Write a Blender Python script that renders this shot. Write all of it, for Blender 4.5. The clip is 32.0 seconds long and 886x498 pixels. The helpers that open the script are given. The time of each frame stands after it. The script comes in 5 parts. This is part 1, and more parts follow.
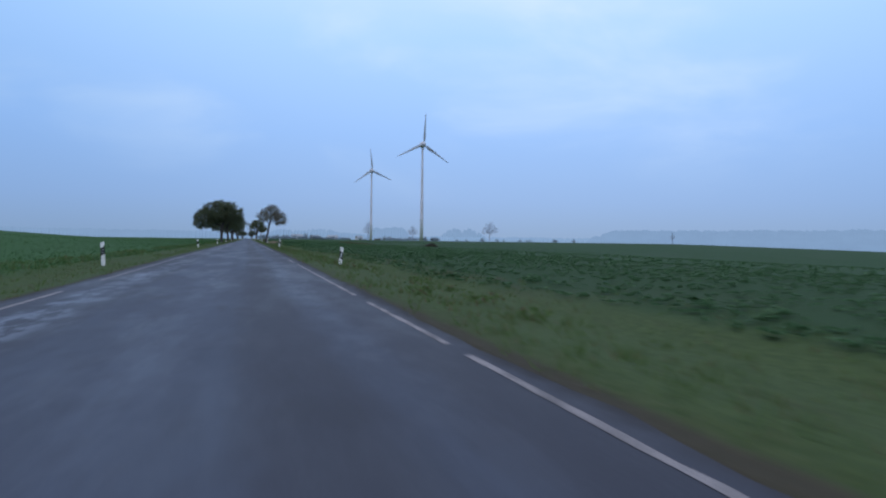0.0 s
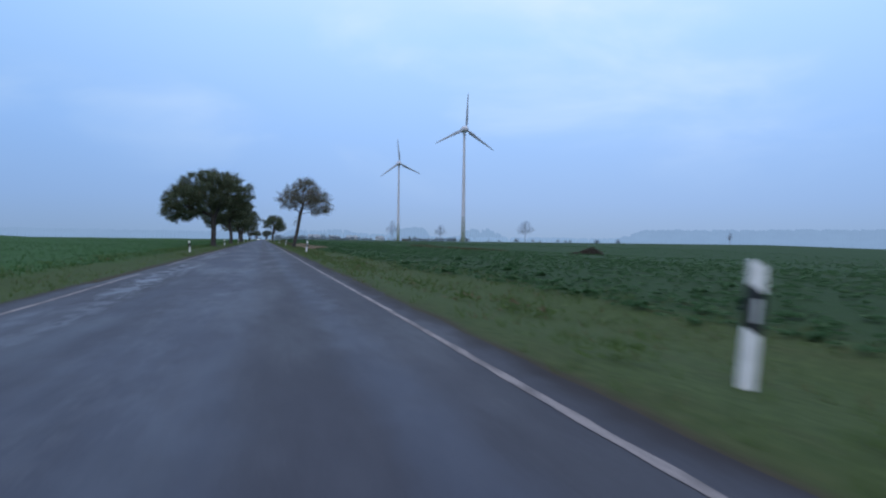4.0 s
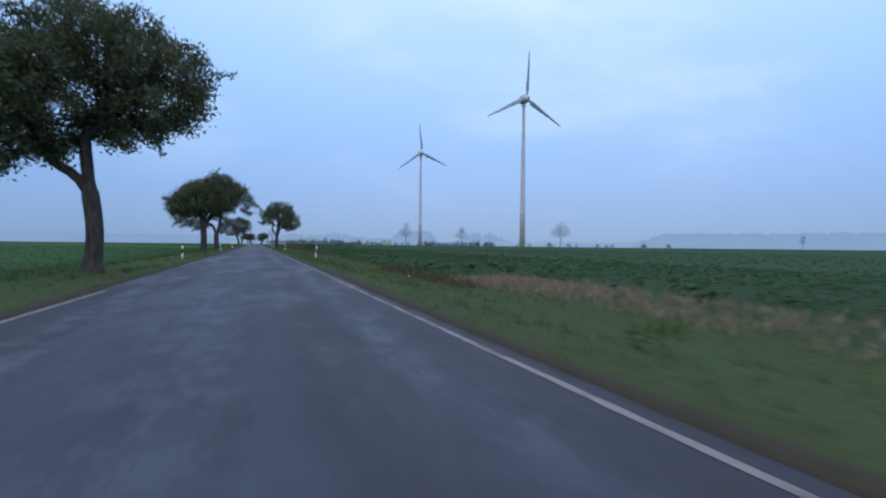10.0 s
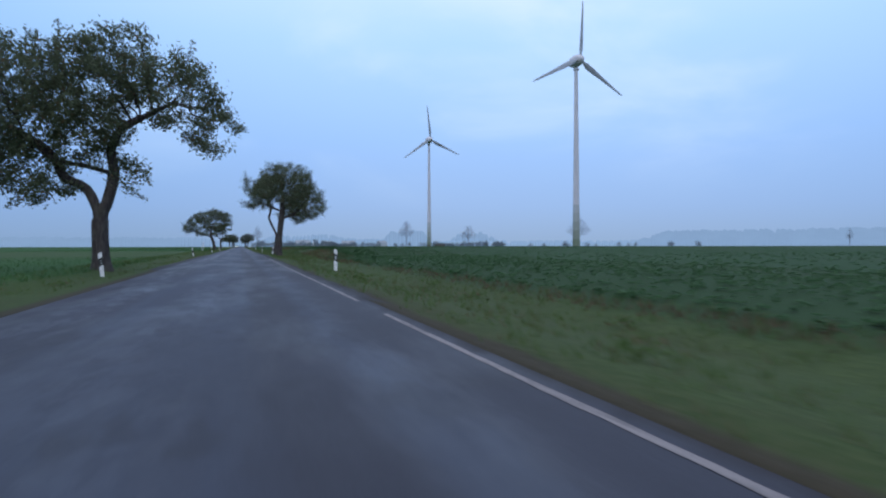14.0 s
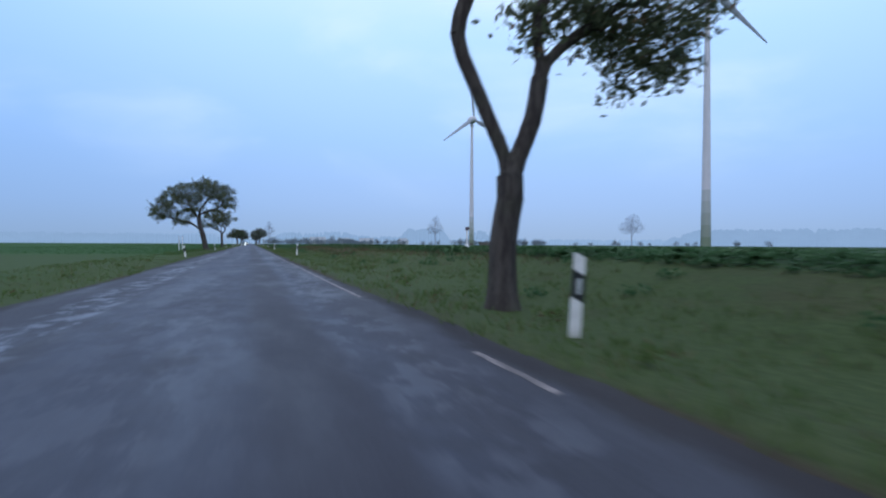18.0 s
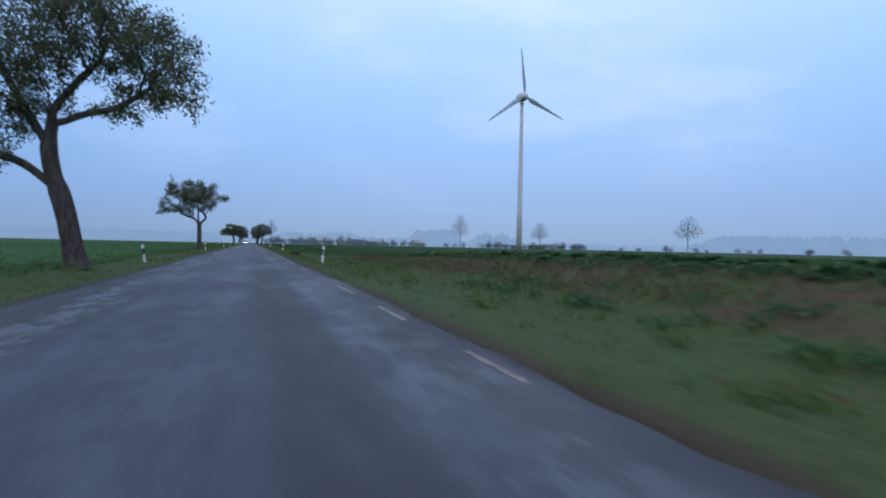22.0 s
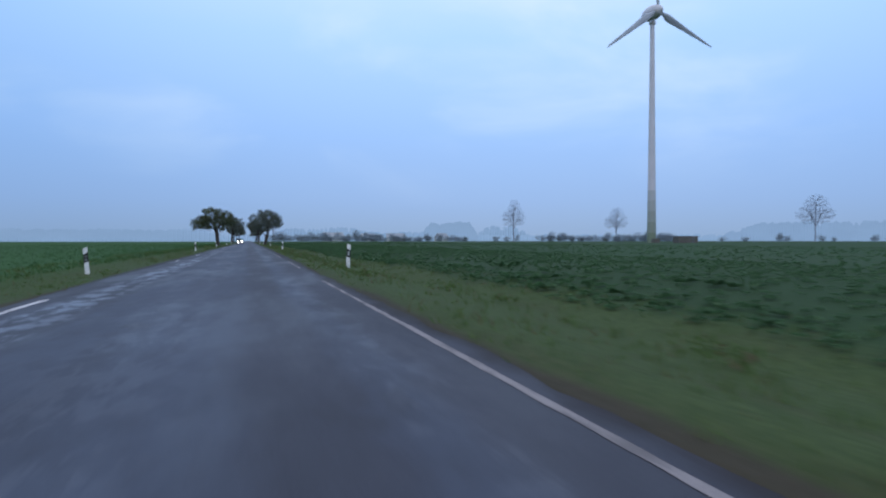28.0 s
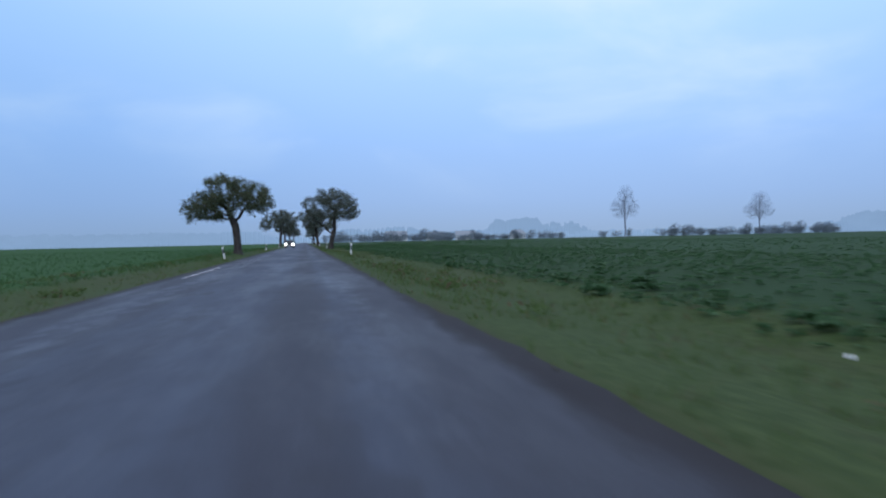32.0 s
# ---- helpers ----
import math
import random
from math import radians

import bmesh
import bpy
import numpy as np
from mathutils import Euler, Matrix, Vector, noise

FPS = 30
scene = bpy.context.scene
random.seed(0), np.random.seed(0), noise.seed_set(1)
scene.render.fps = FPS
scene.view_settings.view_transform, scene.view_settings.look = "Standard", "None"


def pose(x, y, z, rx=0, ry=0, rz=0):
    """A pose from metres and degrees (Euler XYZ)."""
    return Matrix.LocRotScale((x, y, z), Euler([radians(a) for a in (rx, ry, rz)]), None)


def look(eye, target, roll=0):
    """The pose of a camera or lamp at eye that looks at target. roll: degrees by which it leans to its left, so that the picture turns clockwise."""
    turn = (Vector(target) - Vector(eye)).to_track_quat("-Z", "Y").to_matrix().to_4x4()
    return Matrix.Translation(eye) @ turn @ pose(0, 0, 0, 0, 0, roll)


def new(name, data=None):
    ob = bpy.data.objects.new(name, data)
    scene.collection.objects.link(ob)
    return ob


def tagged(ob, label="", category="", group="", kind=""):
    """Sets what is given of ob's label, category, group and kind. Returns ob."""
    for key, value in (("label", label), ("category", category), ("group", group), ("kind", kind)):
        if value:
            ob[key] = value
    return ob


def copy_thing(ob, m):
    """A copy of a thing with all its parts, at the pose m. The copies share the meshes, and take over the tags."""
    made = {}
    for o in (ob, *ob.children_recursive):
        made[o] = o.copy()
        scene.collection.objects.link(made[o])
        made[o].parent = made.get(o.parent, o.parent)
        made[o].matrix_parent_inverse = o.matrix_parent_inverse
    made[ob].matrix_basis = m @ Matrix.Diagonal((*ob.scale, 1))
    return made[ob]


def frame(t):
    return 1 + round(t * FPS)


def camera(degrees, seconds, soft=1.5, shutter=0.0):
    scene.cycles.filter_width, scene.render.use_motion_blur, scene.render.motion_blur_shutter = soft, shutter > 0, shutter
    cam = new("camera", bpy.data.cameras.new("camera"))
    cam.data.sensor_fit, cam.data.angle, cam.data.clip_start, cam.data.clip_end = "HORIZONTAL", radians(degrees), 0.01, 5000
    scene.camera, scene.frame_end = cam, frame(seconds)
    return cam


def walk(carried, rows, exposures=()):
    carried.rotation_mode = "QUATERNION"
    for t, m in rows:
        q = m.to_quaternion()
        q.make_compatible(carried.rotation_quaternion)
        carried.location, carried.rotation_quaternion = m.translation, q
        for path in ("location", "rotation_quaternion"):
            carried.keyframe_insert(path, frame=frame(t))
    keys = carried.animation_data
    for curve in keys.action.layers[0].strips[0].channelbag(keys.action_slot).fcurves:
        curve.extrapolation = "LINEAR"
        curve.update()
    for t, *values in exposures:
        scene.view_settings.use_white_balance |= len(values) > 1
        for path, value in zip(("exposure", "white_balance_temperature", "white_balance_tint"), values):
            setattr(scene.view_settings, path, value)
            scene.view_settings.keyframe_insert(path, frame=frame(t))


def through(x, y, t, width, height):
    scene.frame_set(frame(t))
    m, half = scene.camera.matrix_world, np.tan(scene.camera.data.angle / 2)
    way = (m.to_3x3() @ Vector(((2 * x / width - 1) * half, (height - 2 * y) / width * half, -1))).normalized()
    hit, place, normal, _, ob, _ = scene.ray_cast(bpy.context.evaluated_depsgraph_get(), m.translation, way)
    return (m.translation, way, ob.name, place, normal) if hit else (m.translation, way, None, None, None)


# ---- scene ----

cam = camera(69.7, 32.0, soft=2.1, shutter=0.25)

# seconds, eye x, y, z, yaw, pitch, roll in degrees
PATH = [
    (0, 0.95, 3.59, 1.009, -17.06, -0.75, 0.77),
    (0.5, 1.07, 12.73, 1.009, -16.94, -1.13, 0.74),
    (1, 1.19, 21.87, 1.009, -16.87, -1.12, 0.28),
    (1.5, 1.16, 31.02, 1.009, -16.78, -1.24, 0.09),
    (2, 1.14, 40.17, 1.009, -16.45, -0.94, -0.48),
    (2.5, 1.13, 49.32, 1.009, -16.06, -0.86, -0.00),
    (3, 1.14, 58.45, 1.009, -15.85, -0.62, 0.14),
    (3.5, 1.11, 67.55, 1.009, -15.73, -0.79, 0.53),
    (5.5, 0.84, 103.75, 1.009, -16.02, -0.51, 0.85),
    (6, 0.83, 112.76, 1.009, -15.78, -0.47, 1.11),
    (6.5, 0.80, 121.72, 1.009, -15.76, -0.60, 0.76),
    (7, 0.76, 130.65, 1.009, -15.88, -0.58, 0.47),
    (7.5, 0.75, 139.53, 1.009, -15.95, -0.73, 0.62),
    (8, 0.68, 148.41, 1.009, -15.94, -0.62, 0.88),
    (8.5, 0.70, 157.26, 1.009, -15.93, -0.34, 0.70),
    (9, 0.71, 166.08, 1.009, -15.97, -0.23, 0.48),
    (9.5, 0.69, 174.89, 1.009, -16.14, -0.44, 0.47),
    (10, 0.65, 183.67, 1.009, -16.34, -0.35, 0.62),
    (10.5, 0.60, 192.43, 1.009, -16.67, -0.25, 1.21),
    (11, 0.54, 201.18, 1.009, -17.17, -0.04, 1.77),
    (11.5, 0.56, 209.92, 1.009, -17.37, 0.27, 2.05),
    (12, 0.60, 218.68, 1.009, -17.65, 0.19, 2.42),
    (12.5, 0.68, 227.46, 1.009, -17.75, 0.24, 1.96),
    (13, 0.76, 236.26, 1.009, -17.87, 0.10, 0.82),
    (13.5, 0.77, 245.07, 1.009, -18.00, -0.15, 0.32),
    (14, 0.77, 253.87, 1.009, -17.67, -0.31, -0.10),
    (14.5, 0.77, 262.67, 1.009, -17.15, -0.42, -0.17),
    (16.5, 0.79, 297.88, 1.009, -16.61, -0.43, 0.71),
    (17, 0.82, 306.71, 1.009, -16.97, -0.54, 0.13),
    (17.5, 0.95, 315.58, 1.009, -17.08, -0.58, 0.87),
    (18, 0.89, 324.48, 1.009, -16.83, -0.46, 0.30),
    (18.5, 0.90, 333.32, 1.009, -17.18, -0.68, 0.68),
    (19, 0.91, 342.15, 1.009, -17.24, -0.57, 0.42),
    (19.5, 0.87, 351.02, 1.009, -17.55, -0.82, 0.61),
    (20, 0.83, 359.89, 1.009, -17.39, -0.54, 0.19),
    (20.5, 0.77, 368.75, 1.009, -17.22, -0.64, 0.23),
    (21, 0.69, 377.66, 1.009, -16.94, -0.42, 0.50),
    (21.5, 0.70, 386.64, 1.009, -16.76, -0.32, 1.28),
    (22, 0.76, 395.72, 1.009, -16.85, -0.26, 1.22),
    (22.5, 0.80, 404.88, 1.009, -17.07, -0.28, 1.27),
    (23, 0.84, 414.08, 1.009, -17.28, -0.34, 1.36),
    (23.5, 0.82, 423.33, 1.009, -17.51, -0.49, 1.17),
    (24, 0.82, 432.59, 1.009, -17.51, -0.55, 1.02),
    (24.5, 0.89, 441.87, 1.009, -17.47, -0.53, 0.72),
    (25, 0.96, 451.14, 1.009, -17.35, -0.56, 0.80),
    (25.5, 0.96, 460.40, 1.009, -17.46, -0.83, 0.48),
    (27.5, 1.01, 497.38, 1.009, -16.97, -1.01, 0.01),
    (28, 1.03, 506.61, 1.009, -16.98, -0.79, -0.02),
    (28.5, 1.02, 515.83, 1.009, -17.19, -0.98, -0.17),
    (29, 1.03, 525.05, 1.009, -17.31, -1.25, -0.55),
    (29.5, 1.08, 534.26, 1.009, -17.33, -1.34, -0.97),
    (30, 1.14, 543.48, 1.009, -17.20, -1.46, -1.41),
    (30.5, 1.14, 552.68, 1.009, -17.01, -1.26, -1.15),
    (31, 1.16, 561.87, 1.009, -14.90, -1.17, -0.98),
    (31.5, 1.29, 571.02, 1.009, -13.49, -0.98, -0.54),
    (32, 1.40, 580.21, 1.009, -12.22, -0.90, -1.20),
]


def heading(x, y, z, yaw, pitch, roll):
    a, b = radians(yaw), radians(pitch)
    ahead = Vector((-math.sin(a) * math.cos(b), math.cos(a) * math.cos(b), math.sin(b)))
    return look((x, y, z), Vector((x, y, z)) + 2 * ahead, roll)


# the clip's camera opens and closes a little as trees pass
STOPS = [(0, 0.0), (3, 0.02), (6, 0.08), (7, 0.1), (8, 0.2), (9, 0.12), (10, 0.07), (12, 0.03), (13, 0.04), (14, 0.08), (17, 0.13), (18, 0.2), (19, 0.08), (20, 0.03), (25, 0.03), (29, 0.06), (31, 0.1), (32, 0.07)]
walk(cam, [(t, heading(*row)) for t, *row in PATH], STOPS)

# ---------------------------------------------------------------- sky and light
SUN_ELEVATION, SUN_AZIMUTH = radians(32), radians(205)
world = bpy.data.worlds.new("overcast_dusk")
scene.world = world
world.use_nodes = True
wn, wl = world.node_tree.nodes, world.node_tree.links
wn.clear()


def wnode(kind, **values):
    n = wn.new(kind)
    for key, value in values.items():
        n.inputs[key].default_value = value
    return n


geo = wn.new("ShaderNodeTexCoord")
sep = wn.new("ShaderNodeSeparateXYZ")
wl.new(geo.outputs["Generated"], sep.inputs[0])
ramp = wn.new("ShaderNodeValToRGB")
ramp.color_ramp.elements[0].position = 0.0
ramp.color_ramp.elements[0].color = (0.254, 0.395, 0.602, 1)
ramp.color_ramp.elements[1].position = 1.0
ramp.color_ramp.elements[1].color = (0.95, 1.15, 1.45, 1)
for pos, col in ((0.06, (0.269, 0.449, 0.764, 1)), (0.16, (0.297, 0.529, 0.935, 1)), (0.30, (0.38, 0.65, 1.06, 1)), (0.5, (0.62, 0.85, 1.2, 1))):
    e = ramp.color_ramp.elements.new(pos)
    e.color = col
wl.new(sep.outputs["Z"], ramp.inputs[0])
stretch = wn.new("ShaderNodeMapping")
stretch.inputs["Scale"].default_value = (1.7, 1.7, 4.2)
stretch.inputs["Location"].default_value = (0.35, 0.1, 0.2)
wl.new(geo.outputs["Generated"], stretch.inputs[0])
cloud = wnode("ShaderNodeTexNoise", Scale=1.6, Detail=5.0, Roughness=0.5, Distortion=0.3)
wl.new(stretch.outputs[0], cloud.inputs["Vector"])
puff = wn.new("ShaderNodeMapRange")
puff.interpolation_type = "SMOOTHSTEP"
for key, value in (("From Min", 0.46), ("From Max", 0.76), ("To Min", 0.0), ("To Max", 0.75)):
    puff.inputs[key].default_value = value
wl.new(cloud.outputs[0], puff.inputs[0])
height = wn.new("ShaderNodeMapRange")
for key, value in (("From Min", 0.05), ("From Max", 0.3)):
    height.inputs[key].default_value = value
wl.new(sep.outputs["Z"], height.inputs[0])
amount = wn.new("ShaderNodeMath")
amount.operation = "MULTIPLY"
wl.new(puff.outputs[0], amount.inputs[0])
wl.new(height.outputs[0], amount.inputs[1])
veil = wn.new("ShaderNodeMix")
veil.data_type = "RGBA"
veil.inputs["B"].default_value = (0.60, 0.80, 1.0, 1)
wl.new(amount.outputs[0], veil.inputs["Factor"])
wl.new(ramp.outputs[0], veil.inputs["A"])
nishita = wn.new("ShaderNodeTexSky")
nishita.sky_type = "NISHITA"
nishita.sun_disc = False
nishita.sun_elevation, nishita.sun_rotation = SUN_ELEVATION, SUN_AZIMUTH
clear = wnode("ShaderNodeBackground", Strength=0.004)
wl.new(nishita.outputs[0], clear.inputs[0])
# the cloud cover is thinner and whiter ahead, a little to the east
aim = wn.new("ShaderNodeVectorMath")
aim.operation = "DOT_PRODUCT"
aim.inputs[1].default_value = Vector((0.37, 0.80, 0.48)).normalized()
wl.new(geo.outputs["Generated"], aim.inputs[0])
halo = wn.new("ShaderNodeMapRange")
halo.interpolation_type = "SMOOTHSTEP"
for key, value in (("From Min", 0.66), ("From Max", 1.0), ("To Min", 0.0), ("To Max", 1.0)):
    halo.inputs[key].default_value = value
wl.new(aim.outputs["Value"], halo.inputs[0])
warm = wn.new("ShaderNodeMix")
warm.data_type, warm.blend_type = "RGBA", "MULTIPLY"
warm.inputs["Factor"].default_value = 1.0
tone = wn.new("ShaderNodeMix")
tone.data_type = "RGBA"
tone.inputs["A"].default_value = (0.87, 0.869, 0.908, 1)
tone.inputs["B"].default_value = (1.16, 1.058, 1.043, 1)
wl.new(halo.outputs[0], tone.inputs["Factor"])
wl.new(veil.outputs["Result"], warm.inputs["A"])
wl.new(tone.outputs["Result"], warm.inputs["B"])
cover = wnode("ShaderNodeBackground", Strength=1.0)
wl.new(warm.outputs["Result"], cover.inputs[0])
both = wn.new("ShaderNodeAddShader")
wl.new(clear.outputs[0], both.inputs[0])
wl.new(cover.outputs[0], both.inputs[1])
out = wn.new("ShaderNodeOutputWorld")
wl.new(both.outputs[0], out.inputs[0])

sun_data = bpy.data.lights.new("sun", "SUN")
sun_data.energy, sun_data.angle, sun_data.color = 0.5, radians(40), (1.0, 0.95, 0.9)
sun = new("sun", sun_data)
sun.matrix_world = look((0, 0, 50), Vector((0, 0, 50)) - Vector((math.sin(SUN_AZIMUTH) * math.cos(SUN_ELEVATION), math.cos(SUN_AZIMUTH) * math.cos(SUN_ELEVATION), math.sin(SUN_ELEVATION))))

# ---------------------------------------------------------------- materials
class Shade:
    """A small builder of node materials."""

    def __init__(self, name, rough=0.8, metal=0.0, spec=0.3):
        self.m = bpy.data.materials.new(name)
        self.m.use_nodes = True
        self.t = self.m.node_tree
        self.b = self.t.nodes["Principled BSDF"]
        self.b.inputs["Roughness"].default_value = rough
        self.b.inputs["Metallic"].default_value = metal
        self.b.inputs["Specular IOR Level"].default_value = spec

    def node(self, kind, **values):
        n = self.t.nodes.new(kind)
        for key, value in values.items():
            n.inputs[key].default_value = value
        return n

    def link(self, a, b):
        self.t.links.new(a, b)

    def place(self, scale=(1, 1, 1), world=True):
        """Coordinates in metres, stretched."""
        c = self.t.nodes.new("ShaderNodeNewGeometry" if world else "ShaderNodeTexCoord")
        m = self.node("ShaderNodeMapping", Scale=scale)
        self.link(c.outputs["Position" if world else "Object"], m.inputs[0])
        return m.outputs[0]

    def noise(self, vec, scale, detail=4.0, rough=0.55):
        n = self.node("ShaderNodeTexNoise", Scale=scale, Detail=detail, Roughness=rough)
        self.link(vec, n.inputs["Vector"])
        return n.outputs[0]

    def span(self, value, a, b, lo=0.0, hi=1.0, smooth=True):
        n = self.node("ShaderNodeMapRange", **{"From Min": a, "From Max": b, "To Min": lo, "To Max": hi})
        n.interpolation_type = "SMOOTHSTEP" if smooth else "LINEAR"
        self.link(value, n.inputs[0])
        return n.outputs[0]

    def mix(self, fac, a, b, how="MIX"):
        n = self.t.nodes.new("ShaderNodeMix")
        n.data_type, n.blend_type = "RGBA", how
        for v, s in ((fac, n.inputs["Factor"]), (a, n.inputs["A"]), (b, n.inputs["B"])):
            if isinstance(v, (tuple, float, int)):
                s.default_value = (*v, 1) if isinstance(v, tuple) else v
            else:
                self.link(v, s)
        return n.outputs["Result"]

    def calc(self, how, a, b):
        n = self.t.nodes.new("ShaderNodeMath")
        n.operation = how
        for v, s in ((a, n.inputs[0]), (b, n.inputs[1])):
            if isinstance(v, (float, int)):
                s.default_value = v
            else:
                self.link(v, s)
        return n.outputs[0]

    def colour(self, v):
        if isinstance(v, tuple):
            self.b.inputs["Base Color"].default_value = (*v, 1)
        else:
            self.link(v, self.b.inputs["Base Color"])
        return self

    def bump(self, value, strength=0.3, distance=0.02):
        n = self.node("ShaderNodeBump", Strength=strength, Distance=distance)
        self.link(value, n.inputs["Height"])
        self.link(n.outputs[0], self.b.inputs["Normal"])
        return self


def plain(name, a, b, scale=8.0, rough=0.6, metal=0.0, spec=0.3, bump=0.15):
    """Two close colours, mixed by a coarse and a fine noise."""
    s = Shade(name, rough, metal, spec)
    v = s.place(world=False)
    n = s.calc("ADD", s.calc("MULTIPLY", s.noise(v, scale), 0.6), s.calc("MULTIPLY", s.noise(v, scale * 9), 0.4))
    s.colour(s.mix(s.span(n, 0.35, 0.65), a, b)).bump(n, bump, 0.01)
    return s.m


def leafy(name, a, b, dry, dry_or_lit_share=0.1, through=0.25):
    """Leaves, each of its own tint, some of them dry, or painted paler as if lit."""
    s = Shade(name, 0.7, 0.0, 0.12)
    g = s.t.nodes.new("ShaderNodeNewGeometry")
    r = g.outputs["Random Per Island"]
    c = s.mix(r, a, b)
    big = s.noise(s.place(), 0.5, 2.0)
    c = s.mix(s.span(big, 0.35, 0.7, 0.0, 0.5), c, b)
    wide = s.calc("FRACT", s.calc("MULTIPLY", r, 17.3), 0.0)
    c = s.mix(s.span(wide, 1 - dry_or_lit_share, 1 - dry_or_lit_share + 0.02), c, dry)
    s.colour(c)
    t = s.t.nodes.new("ShaderNodeBsdfTranslucent")
    s.link(c, t.inputs[0])
    m = s.node("ShaderNodeMixShader", Fac=through)
    s.link(s.b.outputs[0], m.inputs[1])
    s.link(t.outputs[0], m.inputs[2])
    s.link(m.outputs[0], s.t.nodes["Material Output"].inputs[0])
    return s.m


def asphalt_material():
    s = Shade("old_damp_asphalt", 0.6, 0.0, 0.26)
    geo = s.t.nodes.new("ShaderNodeNewGeometry")
    xyz = s.t.nodes.new("ShaderNodeSeparateXYZ")
    s.link(geo.outputs["Position"], xyz.inputs[0])
    drift = s.calc("MULTIPLY", s.calc("SUBTRACT", s.noise(s.place((0.3, 0.06, 1.0)), 1.0, 3.0), 0.5), 0.6)
    ragged = s.calc("MULTIPLY", s.calc("SUBTRACT", s.noise(s.place((1.0, 0.5, 1.0)), 2.4, 5.0, 0.65), 0.5), 0.5)
    X = s.calc("ADD", s.calc("ADD", xyz.outputs[0], drift), ragged)
    streak = s.noise(s.place((1.0, 0.06, 1.0)), 1.5, 5.0, 0.6)
    blot = s.noise(s.place((1.0, 0.35, 1.0)), 0.6, 5.0, 0.6)
    fine = s.noise(s.place(), 60.0, 3.0)
    mid = s.noise(s.place((1.0, 0.5, 1.0)), 4.0, 5.0)

    def band(a, b, soft, weight):
        both = s.calc("MULTIPLY", s.span(X, a - soft, a + soft), s.span(X, b - soft, b + soft, 1.0, 0.0))
        return s.calc("MULTIPLY", both, weight)

    # tar-rich ground tone, and the paler stone that traffic has bared between the edge strips
    c = s.mix(s.span(blot, 0.4, 0.65), (0.0275, 0.0262, 0.0365), (0.0345, 0.0335, 0.0470))
    bared = s.calc("MAXIMUM", band(-1.15, 0.92, 0.2, 1.0), band(1.62, 2.02, 0.14, 0.9))
    bared = s.calc("MULTIPLY", bared, s.span(streak, 0.36, 0.6, 0.6, 1.0))
    c = s.mix(bared, c, s.mix(s.span(blot, 0.4, 0.66), (0.0420, 0.0470, 0.0690), (0.0540, 0.0615, 0.0885)))
    c = s.mix(s.span(mid, 0.45, 0.72, 0.0, 0.4), c, (0.0268, 0.0258, 0.0362))
    c = s.mix(s.span(fine, 0.35, 0.7, 0.0, 0.3), c, (0.0650, 0.0660, 0.0850))
    # polished, flaking wheel tracks, most of all in the far lane's outer one
    own = band(1.72, 2.2, 0.12, 0.28)
    oncoming = band(-2.15, -1.3, 0.16, 1.0)
    inner = band(-0.5, 0.5, 0.25, 0.24)
    track = s.calc("MAXIMUM", s.calc("MAXIMUM", own, oncoming), inner)
    flake = s.noise(s.place((1.0, 0.42, 1.0)), 2.7, 7.0, 0.68)
    stretch = s.span(s.noise(s.place((0.3, 0.04, 1.0)), 1.0, 2.0), 0.42, 0.58, 0.3, 1.0)
    broken = s.calc("MULTIPLY", s.span(xyz.outputs[1], 296.0, 322.0), s.span(xyz.outputs[1], 392.0, 425.0, 1.0, 0.0))
    stretch = s.calc("MAXIMUM", stretch, broken)
    track = s.calc("MAXIMUM", track, s.calc("MULTIPLY", broken, s.calc("MAXIMUM", band(-1.3, 0.9, 0.3, 0.14), band(1.7, 2.45, 0.15, 0.4))))
    worn = s.calc("MULTIPLY", s.calc("MULTIPLY", track, s.span(flake, 0.49, 0.54)), stretch)
    rub = s.calc("MULTIPLY", s.calc("MULTIPLY", track, s.span(streak, 0.42, 0.6, 0.2, 1.0)), 0.5)
    c = s.mix(rub, c, (0.0640, 0.0690, 0.0960))
    # worn flakes; part of their damp sheen is painted as a paler colour
    c = s.mix(s.calc("MULTIPLY", worn, 0.62), c, (0.1200, 0.1270, 0.1600))
    # lost surface: dark hollows beside the flakes, and old patches
    hollow = s.calc("MULTIPLY", s.calc("MULTIPLY", track, s.span(flake, 0.40, 0.46, 1.0, 0.0)), stretch)
    c = s.mix(s.calc("MULTIPLY", hollow, 0.6), c, (0.0220, 0.0215, 0.0280))
    patch = s.span(s.noise(s.place((1.0, 0.4, 1.0)), 1.1, 3.0), 0.62, 0.66, 0.0, 0.45)
    c = s.mix(patch, c, (0.0277, 0.0262, 0.0345))
    # soil washed over the outer edges
    soil = s.calc("MAXIMUM", s.span(X, 2.6, 2.88), s.span(X, -3.15, -2.8, 1.0, 0.0))
    c = s.mix(s.calc("MULTIPLY", soil, 0.8), c, s.mix(mid, (0.020, 0.016, 0.0165), (0.034, 0.027, 0.026)))
    s.colour(c)
    damp = s.noise(s.place((0.9, 0.2, 1.0)), 0.8, 5.0, 0.62)
    rough = s.calc("SUBTRACT", s.span(damp, 0.42, 0.66, 0.72, 0.55), s.calc("MULTIPLY", worn, 0.18))
    rough = s.calc("ADD", rough, s.calc("MULTIPLY", soil, 0.25))
    s.link(rough, s.b.inputs["Roughness"])
    h = s.calc("ADD", s.calc("MULTIPLY", fine, 0.5), s.calc("MULTIPLY", mid, 0.5))
    s.bump(s.calc("SUBTRACT", h, s.calc("MULTIPLY", hollow, 0.4)), 0.35, 0.012)
    return s.m


